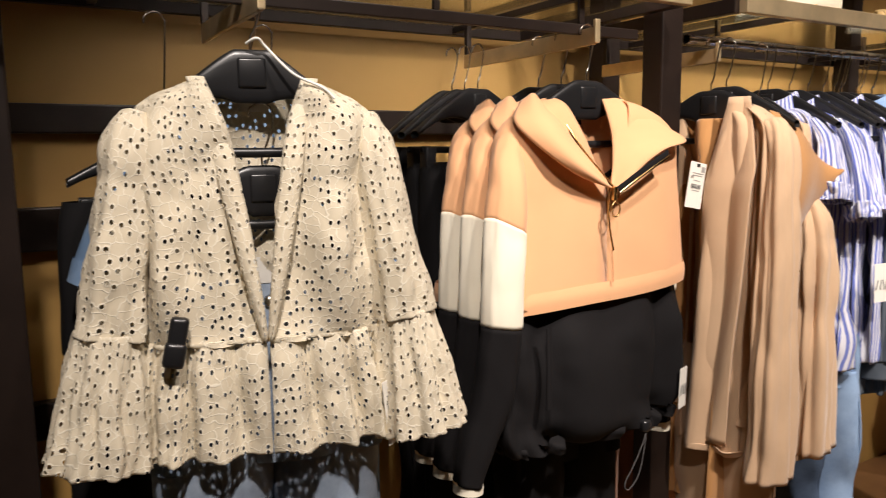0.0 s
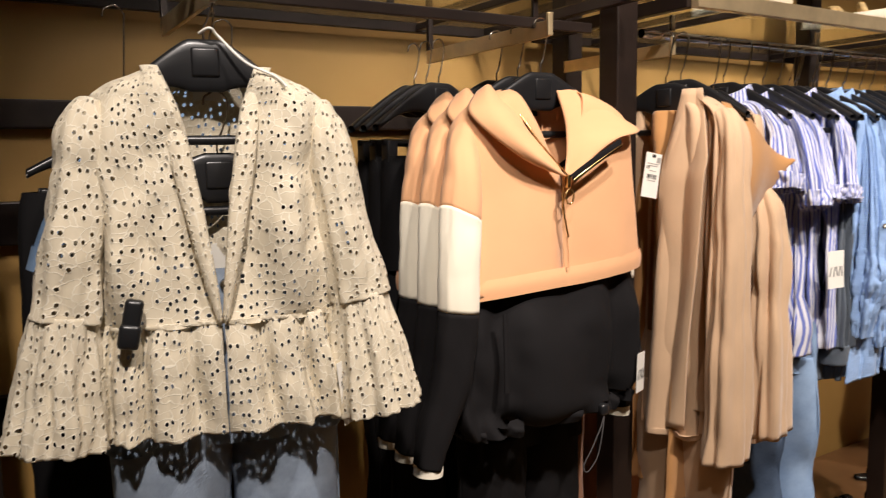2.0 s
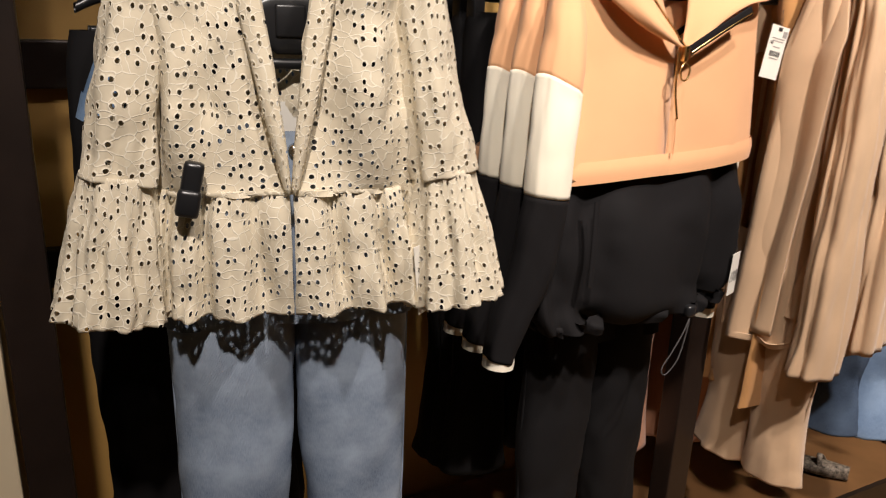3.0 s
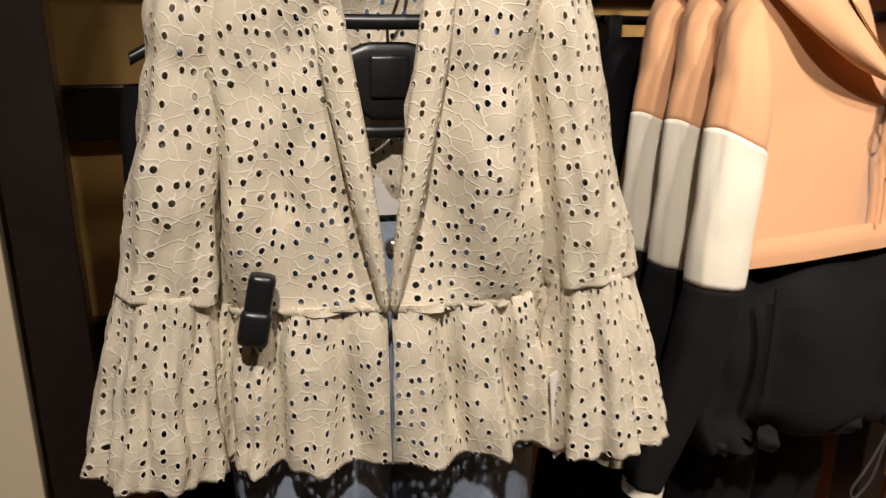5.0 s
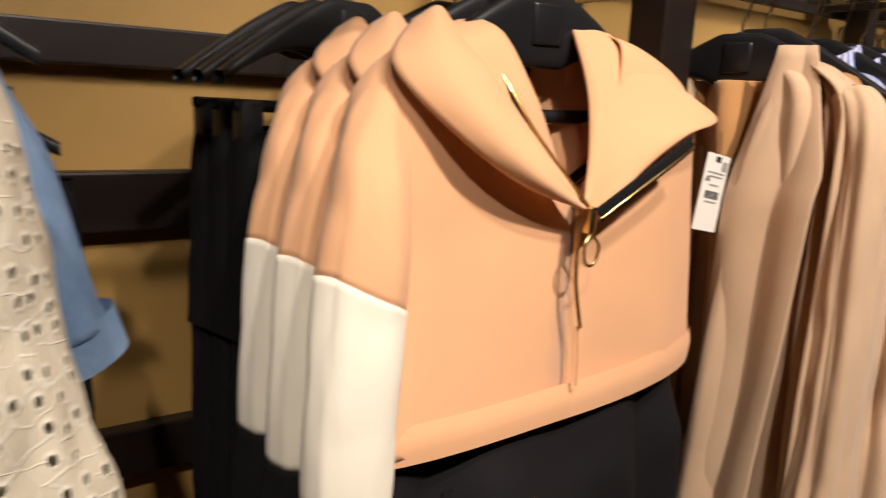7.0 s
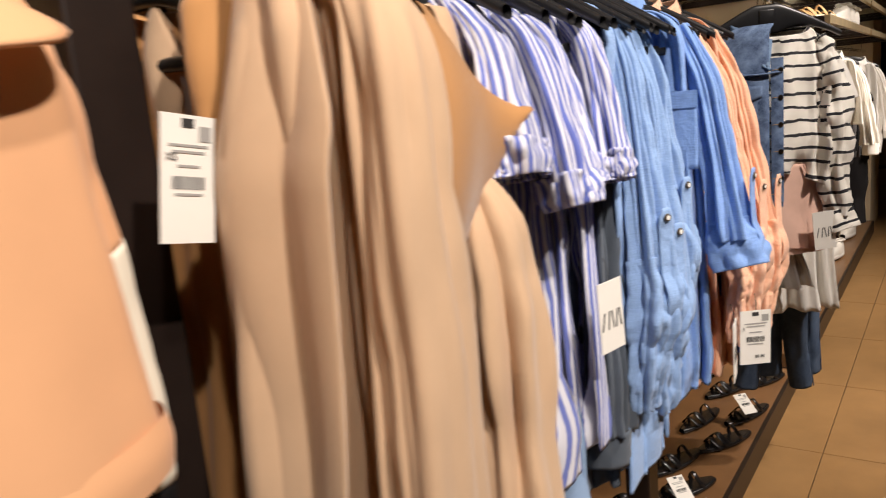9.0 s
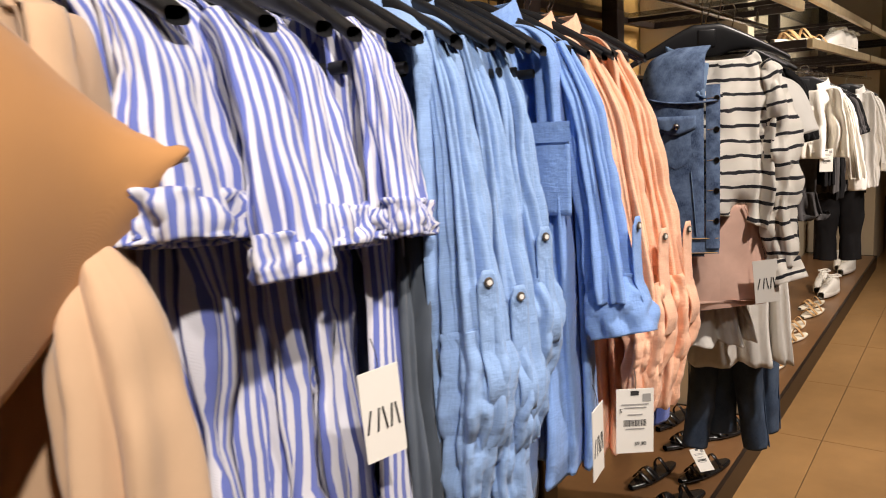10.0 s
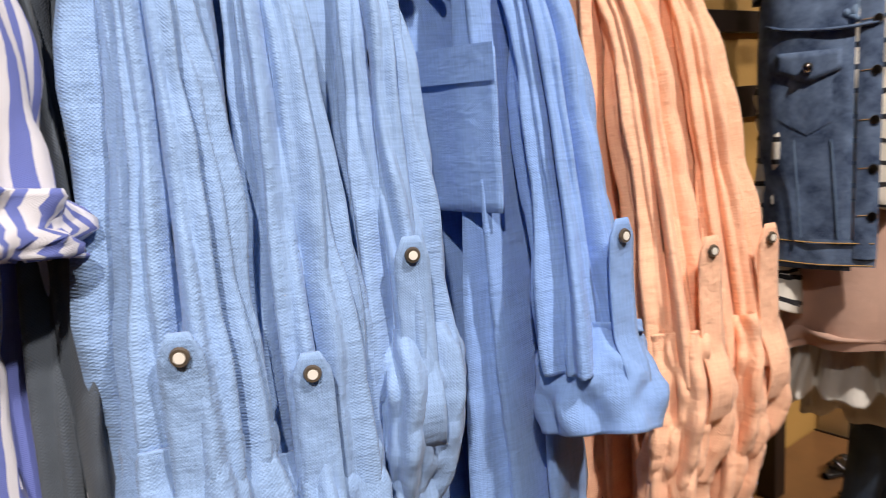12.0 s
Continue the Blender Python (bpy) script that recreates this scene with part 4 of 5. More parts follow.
def shirt(x, y, yaw, mat, label, zs=1.52, hem=0.84, half=0.19, depth=0.05, sleeve="rolled", sleeve_end=1.02, seed=0.0, group="shirts on the rail", pocket=False,
          reach=0.06, slen=0.2, tab_up=0.135, buttons=True, tab=True, collar=True, fold=0.26, name="shirt", wide=0.0, tab_turn=62.0, spread=0.062, swing=0.0):
    """A shirt on a hanger; its front faces local -y and its near sleeve is on the +x side."""
    t = thing(name, x, y, 0, yaw, label, "shirt", group)
    prof = [(zs + 0.035, 0.075, 0.04, 0.01), (zs + 0.02, 0.12, 0.045, 0.0), (zs - 0.015, half - 0.012, depth, 0.0), (zs - 0.09, half, depth * 1.1, 0.0), ((zs + hem) / 2, half + 0.008, depth * 1.15, 0.0), (hem + 0.1, half + 0.014, depth * 1.25, 0.0), (hem, half + 0.012, depth * 1.45, 0.0)]
    thick(part("body", torso(prof, None, 8, 0.20, 0.010, seed, 110, 50, neck=0.035, grow=0.7, freq=9), mat, t))
    if collar:
        def col(u, v):
            th = 2 * math.pi * (u * 0.9 + 0.05) - math.pi / 2
            r = 0.075 + 0.018 * v
            return r * math.cos(th), 0.045 * math.sin(th) * (1 + 0.5 * v) + 0.004, zs + 0.07 - 0.055 * v - 0.05 * max(0.0, -math.sin(th)) * (0.6 + v)

        thick(part("collar", surface(col, 36, 6), mat, t), 0.003)
    part("placket", surface(lambda u, v: ((u - 0.5) * 0.03 + 0.01 * math.sin(v * 5 + seed), -depth * (1.12 + 0.42 * v) - 0.008 - 0.004 * math.sin(9 * v), zs - 0.05 - (zs - hem - 0.06) * v), 3, 26), mat, t)
    if buttons:
        for k in range(5):
            v = 0.12 + 0.2 * k
            part("button", disc(0.0055, 0.003, pose(0.01 * math.sin(v * 5 + seed), -depth * (1.12 + 0.42 * v) - 0.012 - 0.004 * math.sin(9 * v), zs - 0.05 - (zs - hem - 0.06) * v, 90), 10), BLACK_PL if mat is SLATE else CARD, t, smooth=False)
    for s in (-1, 1):
        k = reach if s > 0 else reach * 0.5
        if sleeve == "short":
            # a flat wide sleeve that overlaps its neighbour, its hem turned up
            w = spread
            path = [(s * (half - 0.025), 0.0, zs - 0.004), (s * (half + 0.012), -0.004, zs - 0.05), (s * (half + k * 0.7), -0.010, zs - slen * 0.6), (s * (half + k), -0.018, zs - slen)]
            sd = (math.cos(math.radians(swing)), s * math.sin(math.radians(swing)), 0)
            sl = thick(part("sleeve", tube(path, [(0.014, 0.026), (0.020, 0.6 * w), (0.023, 0.86 * w), (0.027, w)], 72, 36, 4, 0.20, 0.007, seed + s, grow=0.9, side=sd, freq=11), mat, t))
            d = Vector(path[3]) - Vector(path[2])
            d.normalize()
            e = Vector(path[3])
            thick(part("turned_cuff", tube([tuple(e - d * 0.034), tuple(e - d * 0.012), tuple(e + d * 0.004)], [(0.0285, w + 0.002), (0.031, w + 0.005), (0.0295, w + 0.004)], 72, 8, 4, 0.20, 0.006, seed + s, grow=0.0, side=sd, freq=11), mat, sl), 0.003)
        else:
            ze = sleeve_end
            path = [(s * (half - 0.02 + (0.02 + k) * q ** 0.55), -0.016 * q, zs - 0.008 - (zs - 0.008 - ze) * q) for q in (0.0, 0.2, 0.45, 0.7, 1.0)]
            sl = thick(part("sleeve", tube(path, [(0.014, 0.018), (0.021, 0.025), (0.025, 0.031), (0.029, 0.036), (0.033, 0.041)], 120, 76, 7, fold, 0.007, seed + s, grow=0.15, freq=9), mat, t))
            if sleeve == "rolled":
                if wide:
                    cuff_roll(t, [(s * (half + k * 0.9), -0.004, ze + 0.030), (s * (half + k + 0.014), -0.022, ze - 0.055)], wide, mat, seed)
                    part("cuff_edge", tube([(s * (half + k * 0.9), -0.004, ze + 0.032), (s * (half + k * 0.92), -0.006, ze + 0.024)], [(wide * 0.96, wide * 0.9)] * 2, 48, 3, 3, 0.10, 0.004, seed, grow=0.0, freq=14), mat, t)
                else:
                    # gathered by the tab, then falling on in a crumpled tail
                    thick(part("gathered_cuff", tube([(s * (half + k), -0.016, ze + 0.05), (s * (half + k + 0.008), -0.022, ze + 0.005), (s * (half + k + 0.006), -0.028, ze - 0.05), (s * (half + k - 0.004), -0.03, ze - 0.10)], [(0.031, 0.039), (0.036, 0.043), (0.033, 0.040), (0.022, 0.030)], 96, 56, 6, 0.20, 0.007, seed * 2 + s, grow=0.0, freq=21), mat, t), 0.003)
                    thick(part("cuff_tail", tube([(s * (half + k), -0.03, ze - 0.05), (s * (half + k - 0.006), -0.034, ze - 0.11), (s * (half + k - 0.012), -0.03, ze - 0.185)], [(0.022, 0.028), (0.028, 0.035), (0.020, 0.028)], 72, 40, 6, 0.20, 0.006, seed * 3 + s, grow=0.0, freq=21), mat, t), 0.003)
                if tab and s > 0:
                    # the tab sits on the outer face of the sleeve
                    turn = math.radians(tab_turn)
                    tx, ty = math.sin(turn), -math.cos(turn)
                    cx, cy = half + k, -0.014
                    rr = 1 / math.hypot(tx / 0.031, ty / 0.038) + 0.0075

                    def strap(u, v):
                        r = rr - 0.002 * math.sin(6 * v) + 0.012 * math.sin(math.pi * min(1.0, max(0.0, v - 0.6) * 2.2))
                        half_w = 0.0135 * min(1.0, 0.45 + 6 * v)
                        return cx + tx * r + (2 * u - 1) * half_w * math.cos(turn), cy + ty * r + (2 * u - 1) * half_w * math.sin(turn), ze + tab_up + 0.014 - (tab_up + 0.05) * v

                    thick(part("sleeve_tab", surface(strap, 6, 26), mat, sl), 0.0022)
                    m = Matrix.Translation((cx + tx * (rr + 0.003), cy + ty * (rr + 0.003), ze + tab_up)) @ pose(0, 0, 0, 90, 0, tab_turn)
                    part("tab_button", disc(0.0062, 0.0022, m, 16), BUTTON, sl, "dark horn button", smooth=False)
                    part("button_face", disc(0.0040, 0.0032, m, 14), CARD, sl, "pale button face", smooth=False)
            else:
                thick(part("cuff", tube([(s * (half + k), -0.016, ze + 0.005), (s * (half + k), -0.016, ze - 0.05)], [(0.036, 0.044), (0.034, 0.042)], 30, 6, 3, 0.05, 0.003, seed, grow=0.0), mat, t))
    if pocket:
        px0, pz = 0.135, zs - 0.125

        def pk(u, v):
            return px0 + (u - 0.5) * 0.09, -depth * 1.02 - 0.010 - 0.003 * math.sin(math.pi * u) - 0.006 * math.sin(math.pi * v) * n3(u * 2, v * 2, seed), pz - 0.135 * v

        pob = thick(part("pocket", surface(pk, 14, 14), mat, t), 0.003)
        part("pocket_band", surface(lambda u, v: (px0 + (u - 0.5) * 0.094, -depth * 1.02 - 0.0145 - 0.003 * math.sin(math.pi * u), pz + 0.004 - 0.03 * v), 10, 3), mat, pob)
    return t


RY = 1.38


def hung(x, y=1.38, yaw=-90.0, half=0.185, **k):
    return hanger(x, RY if abs(y - RY) < 0.03 else y, yaw, half, zc=1.58, drop=0.075, hook_top=1.706, **k)


# blue striped short-sleeved shirts
for i, (sx, sy, syaw, rc, sln, wd, sw) in enumerate(((2.015, 1.385, -88, 0.045, 0.185, 0.062, 8), (2.100, 1.385, -86, 0.060, 0.225, 0.062, 24), (2.175, 1.39, -88, 0.050, 0.205, 0.060, 20), (2.290, 1.385, -92, 0.045, 0.222, 0.068, 26))):
    shirt(sx, sy, syaw, STRIPE, "blue and white striped short-sleeved shirt on the rail", 1.520 - 0.006 * (i % 3), 0.90, 0.155, 0.024, "short", seed=i * 1.7 + 0.4, group="striped shirts", reach=rc, slen=sln, spread=wd, swing=sw)
    hung(sx, sy, syaw)
price_tag(2.185, 1.165, 1.175, -16, 0.095, 0.048, tilt=-3, brand=True)
# slate jacket and dark tops between
shirt(2.335, 1.425, -90, SLATE, "slate blue jacket with a dark lapel on the rail", 1.50, 0.80, 0.18, 0.035, "long", 0.9, 3.3, "dark jackets", name="jacket", reach=0.01)
hung(2.325, 1.40)
shirt(2.352, 1.475, -90, GREY_C, "charcoal top squeezed between the shirts", 1.50, 0.85, 0.18, 0.03, "long", 0.95, 5.3, "dark jackets", name="jacket", reach=0.02)
hung(2.36, 1.41)
# blue linen shirts
for i, (sx, sy, syaw, mat, pk) in enumerate(((2.392, 1.375, -88, LINEN_A, False), (2.462, 1.385, -84, LINEN_A, False), (2.545, 1.40, -80, LINEN_A, False), (2.690, 1.365, -82, LINEN_B, True))):
    shirt(sx, sy, syaw, mat, "sky blue linen shirt with rolled sleeves and a chest pocket" if pk else "pale blue linen shirt with rolled, buttoned sleeves", 1.525, 0.84 if pk else 0.80, 0.165, 0.050 if pk else 0.026,
          "rolled", 1.13 if pk else (1.112, 1.075, 1.135)[i], i * 2.3 + 1.0, "blue linen shirts", pk, reach=0.065 if pk else 0.03, tab_up=0.115, wide=0.046 if pk else 0.0, tab_turn=78.0 if pk else 58.0)
    hung(sx, sy, syaw)
price_tag(2.655, 1.085, 1.01, -52, 0.1, 0.056, tilt=1, size="S", price="39.90")
price_tag(2.545, 1.095, 1.02, 8, 0.1, 0.05, tilt=0, brand=True)
# coral shirts, cobalt cardigan
for i, (sx, sy, syaw) in enumerate(((2.83, 1.375, -78), (2.895, 1.36, -74))):
    shirt(sx, sy, syaw, CORAL, "coral linen shirt with rolled sleeves on the rail", 1.52, 0.80, 0.155, 0.03, "rolled", 1.07, i * 2.9 + 8.0, "coral shirts", reach=0.075)
    hung(sx, sy, syaw)
shirt(2.985, 1.405, -82, PERI, "cobalt blue knitted cardigan on the rail", 1.52, 0.82, 0.165, 0.03, "long", 0.87, 6.0, "cardigans", reach=0.05, name="cardigan", collar=False)
hung(2.985, 1.405, -82)


# light wide trousers under the striped shirts
trousers("trousers", 2.20, 1.40, -80, 1.0, 0.42, CHAMBRAY, "light chambray wide trousers hanging low on the rail", 0.16, 0.1, 0.09, 0.1)
trousers("trousers", 2.10, 1.42, -80, 0.98, 0.44, JEANS_D, "dark denim trousers hanging low on the rail", 0.16, 0.09, 0.09, 0.09)


# ---- denim jacket, Breton top, pink skirt and jeans hung as one outfit ----
def denim_jacket(x, y, yaw):
    t = thing("denim_jacket", x, y, 0, yaw, "sleeveless mid-blue denim jacket with a frayed collar, worn over a top", "jacket")
    prof = [(1.545, 0.09, 0.06, 0.0), (1.515, 0.15, 0.075, 0.0), (1.42, 0.168, 0.085, 0.0), (1.25, 0.165, 0.085, 0.0), (1.075, 0.16, 0.08, 0.0)]

    def front(u, v):
        z, w, d, yo = spline(prof, v)
        ph = math.radians(8) + math.radians(150) * u
        return -w * math.sin(ph) ** 0.75, -d * math.copysign(abs(math.cos(ph)) ** 0.75, math.cos(ph)) - 0.006 + 0.004 * n3(u * 6, v * 7, 2), z

    thick(part("front_panel", surface(front, 30, 36), DENIM_J, t), 0.003)
    part("placket", surface(lambda u, v: (-0.034 + 0.030 * u, -0.092 - 0.004 * math.sin(math.pi * u), 1.46 - 0.365 * v), 4, 24), DENIM_J, t)
    for k in range(5):
        part("button", disc(0.0075, 0.003, pose(-0.012, -0.096, 1.43 - 0.068 * k, 90, 0, 5), 14), CHROME, t, "metal shank button", smooth=False)
        part("buttonhole", tube([(-0.031, -0.0925, 1.43 - 0.068 * k), (-0.02, -0.0950, 1.431 - 0.068 * k), (-0.010, -0.0927, 1.43 - 0.068 * k)], [(0.0008, 0.002)] * 2, 6, 8, side=(0, 0, 1)), STITCH, t, "ochre stitched buttonhole")
    part("waistband", surface(lambda u, v: (-0.005 - 0.155 * u ** 0.9, -0.09 + 0.06 * u ** 3, 1.122 - 0.04 * v), 16, 3), DENIM_J, t)
    pk = part("pocket_flap", surface(lambda u, v: (-0.055 - 0.085 * u, -0.093 + 0.022 * u ** 2, 1.395 - (0.028 + 0.018 * (1 - abs(2 * u - 1))) * v), 12, 4), DENIM_J, t)
    thick(pk, 0.003)
    part("flap_button", disc(0.008, 0.005, pose(-0.097, -0.095, 1.372, 90, 0, 15), 14), CHROME, pk, "metal button")
    part("pocket", surface(lambda u, v: (-0.058 - 0.078 * u, -0.0915 + 0.022 * u ** 2, 1.36 - (0.062 + 0.022 * (1 - abs(2 * u - 1))) * v), 12, 6), DENIM_J, t)
    for sx_ in (-0.066, -0.115):
        part("stitch_line", tube([(sx_, -0.0915, 1.27), (sx_ + 0.006, -0.0905, 1.2), (sx_ + 0.012, -0.089, 1.125)], [(0.0012, 0.002)] * 2, 6, 10), DENIM_L, t)

    part("yoke_seam", tube([(-0.012, -0.096, 1.425), (-0.07, -0.094, 1.422), (-0.13, -0.074, 1.428), (-0.158, -0.04, 1.44)], [(0.0025, 0.0045)] * 2, 6, 20, side=(0, 0, 1)), DENIM_J, t)
    for z_ in (1.118, 1.085):
        part("stitch_line", tube([(-0.008, -0.094, z_), (-0.08, -0.088, z_ - 0.001), (-0.14, -0.066, z_)], [(0.0009, 0.002)] * 2, 6, 16, side=(0, 0, 1)), STITCH, t)

    def col(u, v):
        return -0.025 - 0.085 * u * (1 - 0.2 * v) - 0.012 * v, -0.072 + 0.075 * u ** 1.5 - 0.022 * v, 1.505 + 0.05 * u - 0.058 * v - 0.016 * v * (1 - u) + 0.003 * n3(u * 30, v * 9, 5)

    thick(part("collar", surface(col, 24, 8), DENIM_L, t), 0.004)
    part("frayed_edge", tube([tuple(col(w / 10, 1.0)) for w in range(11)], [(0.004, 0.003)] * 2, 8, 50, 3, 0.3, 0.004, 1.0, freq=90), DENIM_L, t, "pale frayed collar edge")
    return t


def breton_top(x, y, yaw):
    t = thing("breton_top", x, y, 0, yaw, "white long-sleeved top with black stripes, knotted at the waist", "top")
    t.scale = (0.86, 0.86, 1.0)
    prof = [(1.535, 0.085, 0.045, 0.0), (1.51, 0.115, 0.055, 0.0), (1.43, 0.132, 0.066, 0.0), (1.3, 0.138, 0.07, 0.0), (1.2, 0.135, 0.07, 0.0), (1.165, 0.12, 0.06, 0.0)]
    thick(part("body", torso(prof, None, 5, 0.2, 0.022, 4.4, 84, 54, neck=0.03, hem=-0.04), BRETON, t))
    for s in (-1, 1):
        path = [(s * 0.112, 0, 1.50), (s * 0.138, -0.01, 1.43), (s * 0.152, -0.02, 1.3), (s * 0.158, -0.025, 1.17), (s * 0.164, -0.03, 1.04)]
        sl = thick(part("sleeve", tube(path, [(0.02, 0.032), (0.038, 0.05), (0.042, 0.05), (0.04, 0.046), (0.036, 0.042)], 44, 60, 4, 0.2, 0.018, 9 + s, grow=0.3, freq=16), BRETON, t))
        thick(part("cuff", tube([(s * 0.164, -0.03, 1.055), (s * 0.168, -0.035, 1.025), (s * 0.174, -0.04, 1.0)], [(0.04, 0.045), (0.046, 0.05), (0.05, 0.054)], 30, 8, 4, 0.1, 0.006, s, grow=0.0), BRETON, sl))
    return t


def skirt(x, y, yaw):
    t = thing("skirt", x, y, 0, yaw, "short pale pink denim skirt with a frayed hem", "skirt")
    t.scale = (0.9, 0.9, 1.0)
    part("body", torso([(1.185, 0.12, 0.055, 0), (1.15, 0.13, 0.065, 0), (0.94, 0.16, 0.075, 0)], None, 3, 0.07, 0.005, 2.5, 56, 20, hem=0.02), PINK, t)
    part("hem_line", torso([(0.962, 0.1585, 0.077, 0), (0.954, 0.16, 0.0775, 0)], None, 3, 0.07, 0.005, 2.5, 56, 2, hem=0.02, grow=0), PINK, t)
    part("waistband", torso([(1.19, 0.122, 0.058, 0), (1.16, 0.127, 0.063, 0)], None, 3, 0.03, 0.002, 2.5, 56, 3), PINK, t)
    part("pocket_edge", tube([(0.06, -0.072, 1.185), (0.08, -0.073, 1.15), (0.12, -0.066, 1.14)], [(0.0012, 0.003)] * 2, 6, 10), PINK, t)


OX, OY, OYAW = 3.46, 1.195, -66
breton_top(OX, OY, OYAW)
denim_jacket(OX - 0.01, OY, OYAW)
skirt(OX + 0.02, OY + 0.01, OYAW)
hanger(OX, RY - 0.16, OYAW, 0.18, zc=1.58, drop=0.07, hook_top=1.706)
trousers("jeans", OX + 0.42, OY + 0.09, OYAW, 1.12, 0.38, JEANS_D, "dark blue jeans with frayed hems hanging below a skirt", 0.12, 0.045, 0.09, 0.036)
price_tag(OX - 0.03, OY - 0.115, 1.06, -58, 0.1, 0.055, tilt=-5, brand=True)


def white_dress(x, y, yaw, label, zs=1.50, hem=0.70, mat=None, half=0.14, sleeve=True, name="dress", cat="dress"):
    t = thing(name, x, y, 0, yaw, label, cat, "white pieces")
    mat = mat or WHITE_C
    part("bodice", torso([(zs + 0.03, 0.08, 0.045, 0), (zs, half - 0.01, 0.055, 0), (zs - 0.12, half, 0.065, 0), (zs - 0.3, half - 0.005, 0.065, 0)], None, 4, 0.08, 0.005, x, 56, 20, neck=0.03), mat, t)
    thick(part("skirt", torso([(zs - 0.3, half, 0.068, 0), (zs - 0.42, half + 0.03, 0.085, 0), (hem, half + 0.06, 0.11, 0)], None, 11, 0.12, 0.005, x, 110, 26, grow=0.4), mat, t))
    if sleeve:
        for s in (-1, 1):
            thick(part("sleeve", tube([(s * (half - 0.02), 0, zs - 0.005), (s * (half + 0.025), -0.01, zs - 0.06), (s * (half + 0.05), -0.015, zs - 0.16)], [(0.02, 0.035), (0.05, 0.06), (0.06, 0.07)], 28, 14, 5, 0.12, 0.006, s, grow=0.5), mat, t))
    return t


white_dress(3.80, 1.29, -70, "long white cotton dress with an embroidered bodice", 1.48, 0.70)
hung(3.80, 1.30, -70)
white_dress(3.56, 1.27, -66, "white tiered cotton skirt dress behind the outfit", 1.36, 0.83, half=0.075, sleeve=False)
hanger(3.56, 1.275, -66, 0.11, zc=1.40, drop=0.05, hook_top=1.706)
shirt(4.02, 1.30, -75, NAVY_C, "black vest top hanging on the rail", 1.50, 0.95, 0.16, 0.04, "short", seed=2, group="far tops", reach=0.03, collar=False)
hung(4.02, 1.32, -75)
trousers("jeans", 3.98, 1.26, -60, 1.2, 0.40, JEANS_D, "dark blue jeans hanging behind the white dress", 0.12, 0.05, 0.07, 0.045)

# ---- the far rack ----
shirt(5.35, 1.33, -70, WHITE_B, "white viscose blouse hanging open on the far rack", 1.44, 1.16, 0.15, 0.05, "long", 1.06, 3.0, "far tops", reach=0.05, name="blouse")
hanger(5.35, 1.35, -70, 0.17, zc=1.50, drop=0.06, hook_top=1.566)
skirt_dark = white_dress(5.39, 1.43, -70, "charcoal gauze skirt under the white blouse", 1.30, 0.90, GREY_C, 0.13, False, "skirt", "skirt")
hanger(5.39, 1.435, -70, 0.135, zc=1.325, drop=0.03, hook_top=1.566)
price_tag(5.30, 1.245, 1.20, -62, 0.1, 0.055)
for i in range(7):
    hx = 5.7 + 0.14 * i
    shirt(hx, 1.44, -88, GREY_C if i % 2 else NAVY_C, "dark lace top on the far rack", 1.42, 1.0 - 0.05 * (i % 3), 0.15, 0.04, "short", seed=i, group="far tops", reach=0.04, collar=False, buttons=False)
    hanger(hx, 1.46, -88, 0.17, zc=1.48, drop=0.06, hook_top=1.566)
shirt(6.8, 1.36, -70, WHITE_C, "white cotton blouse at the end of the far rack", 1.42, 0.88, 0.15, 0.06, "long", 1.02, 4.0, "far tops", reach=0.06, name="blouse")
hanger(6.8, 1.38, -70, 0.17, zc=1.48, drop=0.06, hook_top=1.566)
trousers("trousers", 6.82, 1.40, -70, 1.0, 0.42, NAVY_C, "black trousers under a white blouse", 0.13, 0.07, 0.07, 0.065)
shirt(10.4, 1.42, -80, NAVY_C, "black coat hanging past the column", 1.60, 0.78, 0.2, 0.07, "long", 1.0, 4.0, "far tops", reach=0.06, name="coat")
hanger(10.4, 1.44, -80, 0.19, zc=1.65, drop=0.05, hook_top=1.75)
round_rail(9.54, 12.5, 1.46, 1.745)


# ---- shoes, sandals, hats ----
def sandal(x, y, z, yaw, mat, label, group, scale=1.0, wedge=False):
    t = thing("sandal", x, y, z, yaw, label, "sandal", group)
    L = 0.245 * scale

    def sole(u, v):
        th = 2 * math.pi * u
        w = 0.034 * scale * (0.72 + 0.35 * math.sin(math.pi * v * 0.9 + 0.3)) * (max(0.0, math.sin(math.pi * min(1, max(0, 0.03 + 0.94 * v)))) ** 0.35)
        h = 0.009 + (0.014 * (1 - v) if wedge else 0.0)
        return w * math.cos(th), -L / 2 + L * v, h + h * math.copysign(abs(math.sin(th)) ** 0.4, math.sin(th))

    part("sole", surface(sole, 20, 20, True), SOLE if mat in (STRAW, TAN_L) else mat, t)
    for yy, hh, ww in ((0.22, 0.034, 0.036), (0.10, 0.042, 0.037), (-0.22, 0.05, 0.03)):
        part("strap", tube([(-ww * scale, yy * L, 0.012), (-ww * 0.8 * scale, yy * L + 0.012, hh * 0.7), (0, yy * L + 0.018, hh + 0.012), (ww * 0.8 * scale, yy * L + 0.006, hh * 0.7), (ww * scale, yy * L - 0.006, 0.012)], [(0.0085, 0.0025)] * 2, 8, 20, side=(0, 1, 0)), mat, t)
    part("cross_strap", tube([(-0.034 * scale, 0.05 * L, 0.014), (0, 0.14 * L, 0.055), (0.034 * scale, 0.26 * L, 0.014)], [(0.007, 0.0025)] * 2, 8, 16, side=(0, 1, 0)), mat, t)
    return t


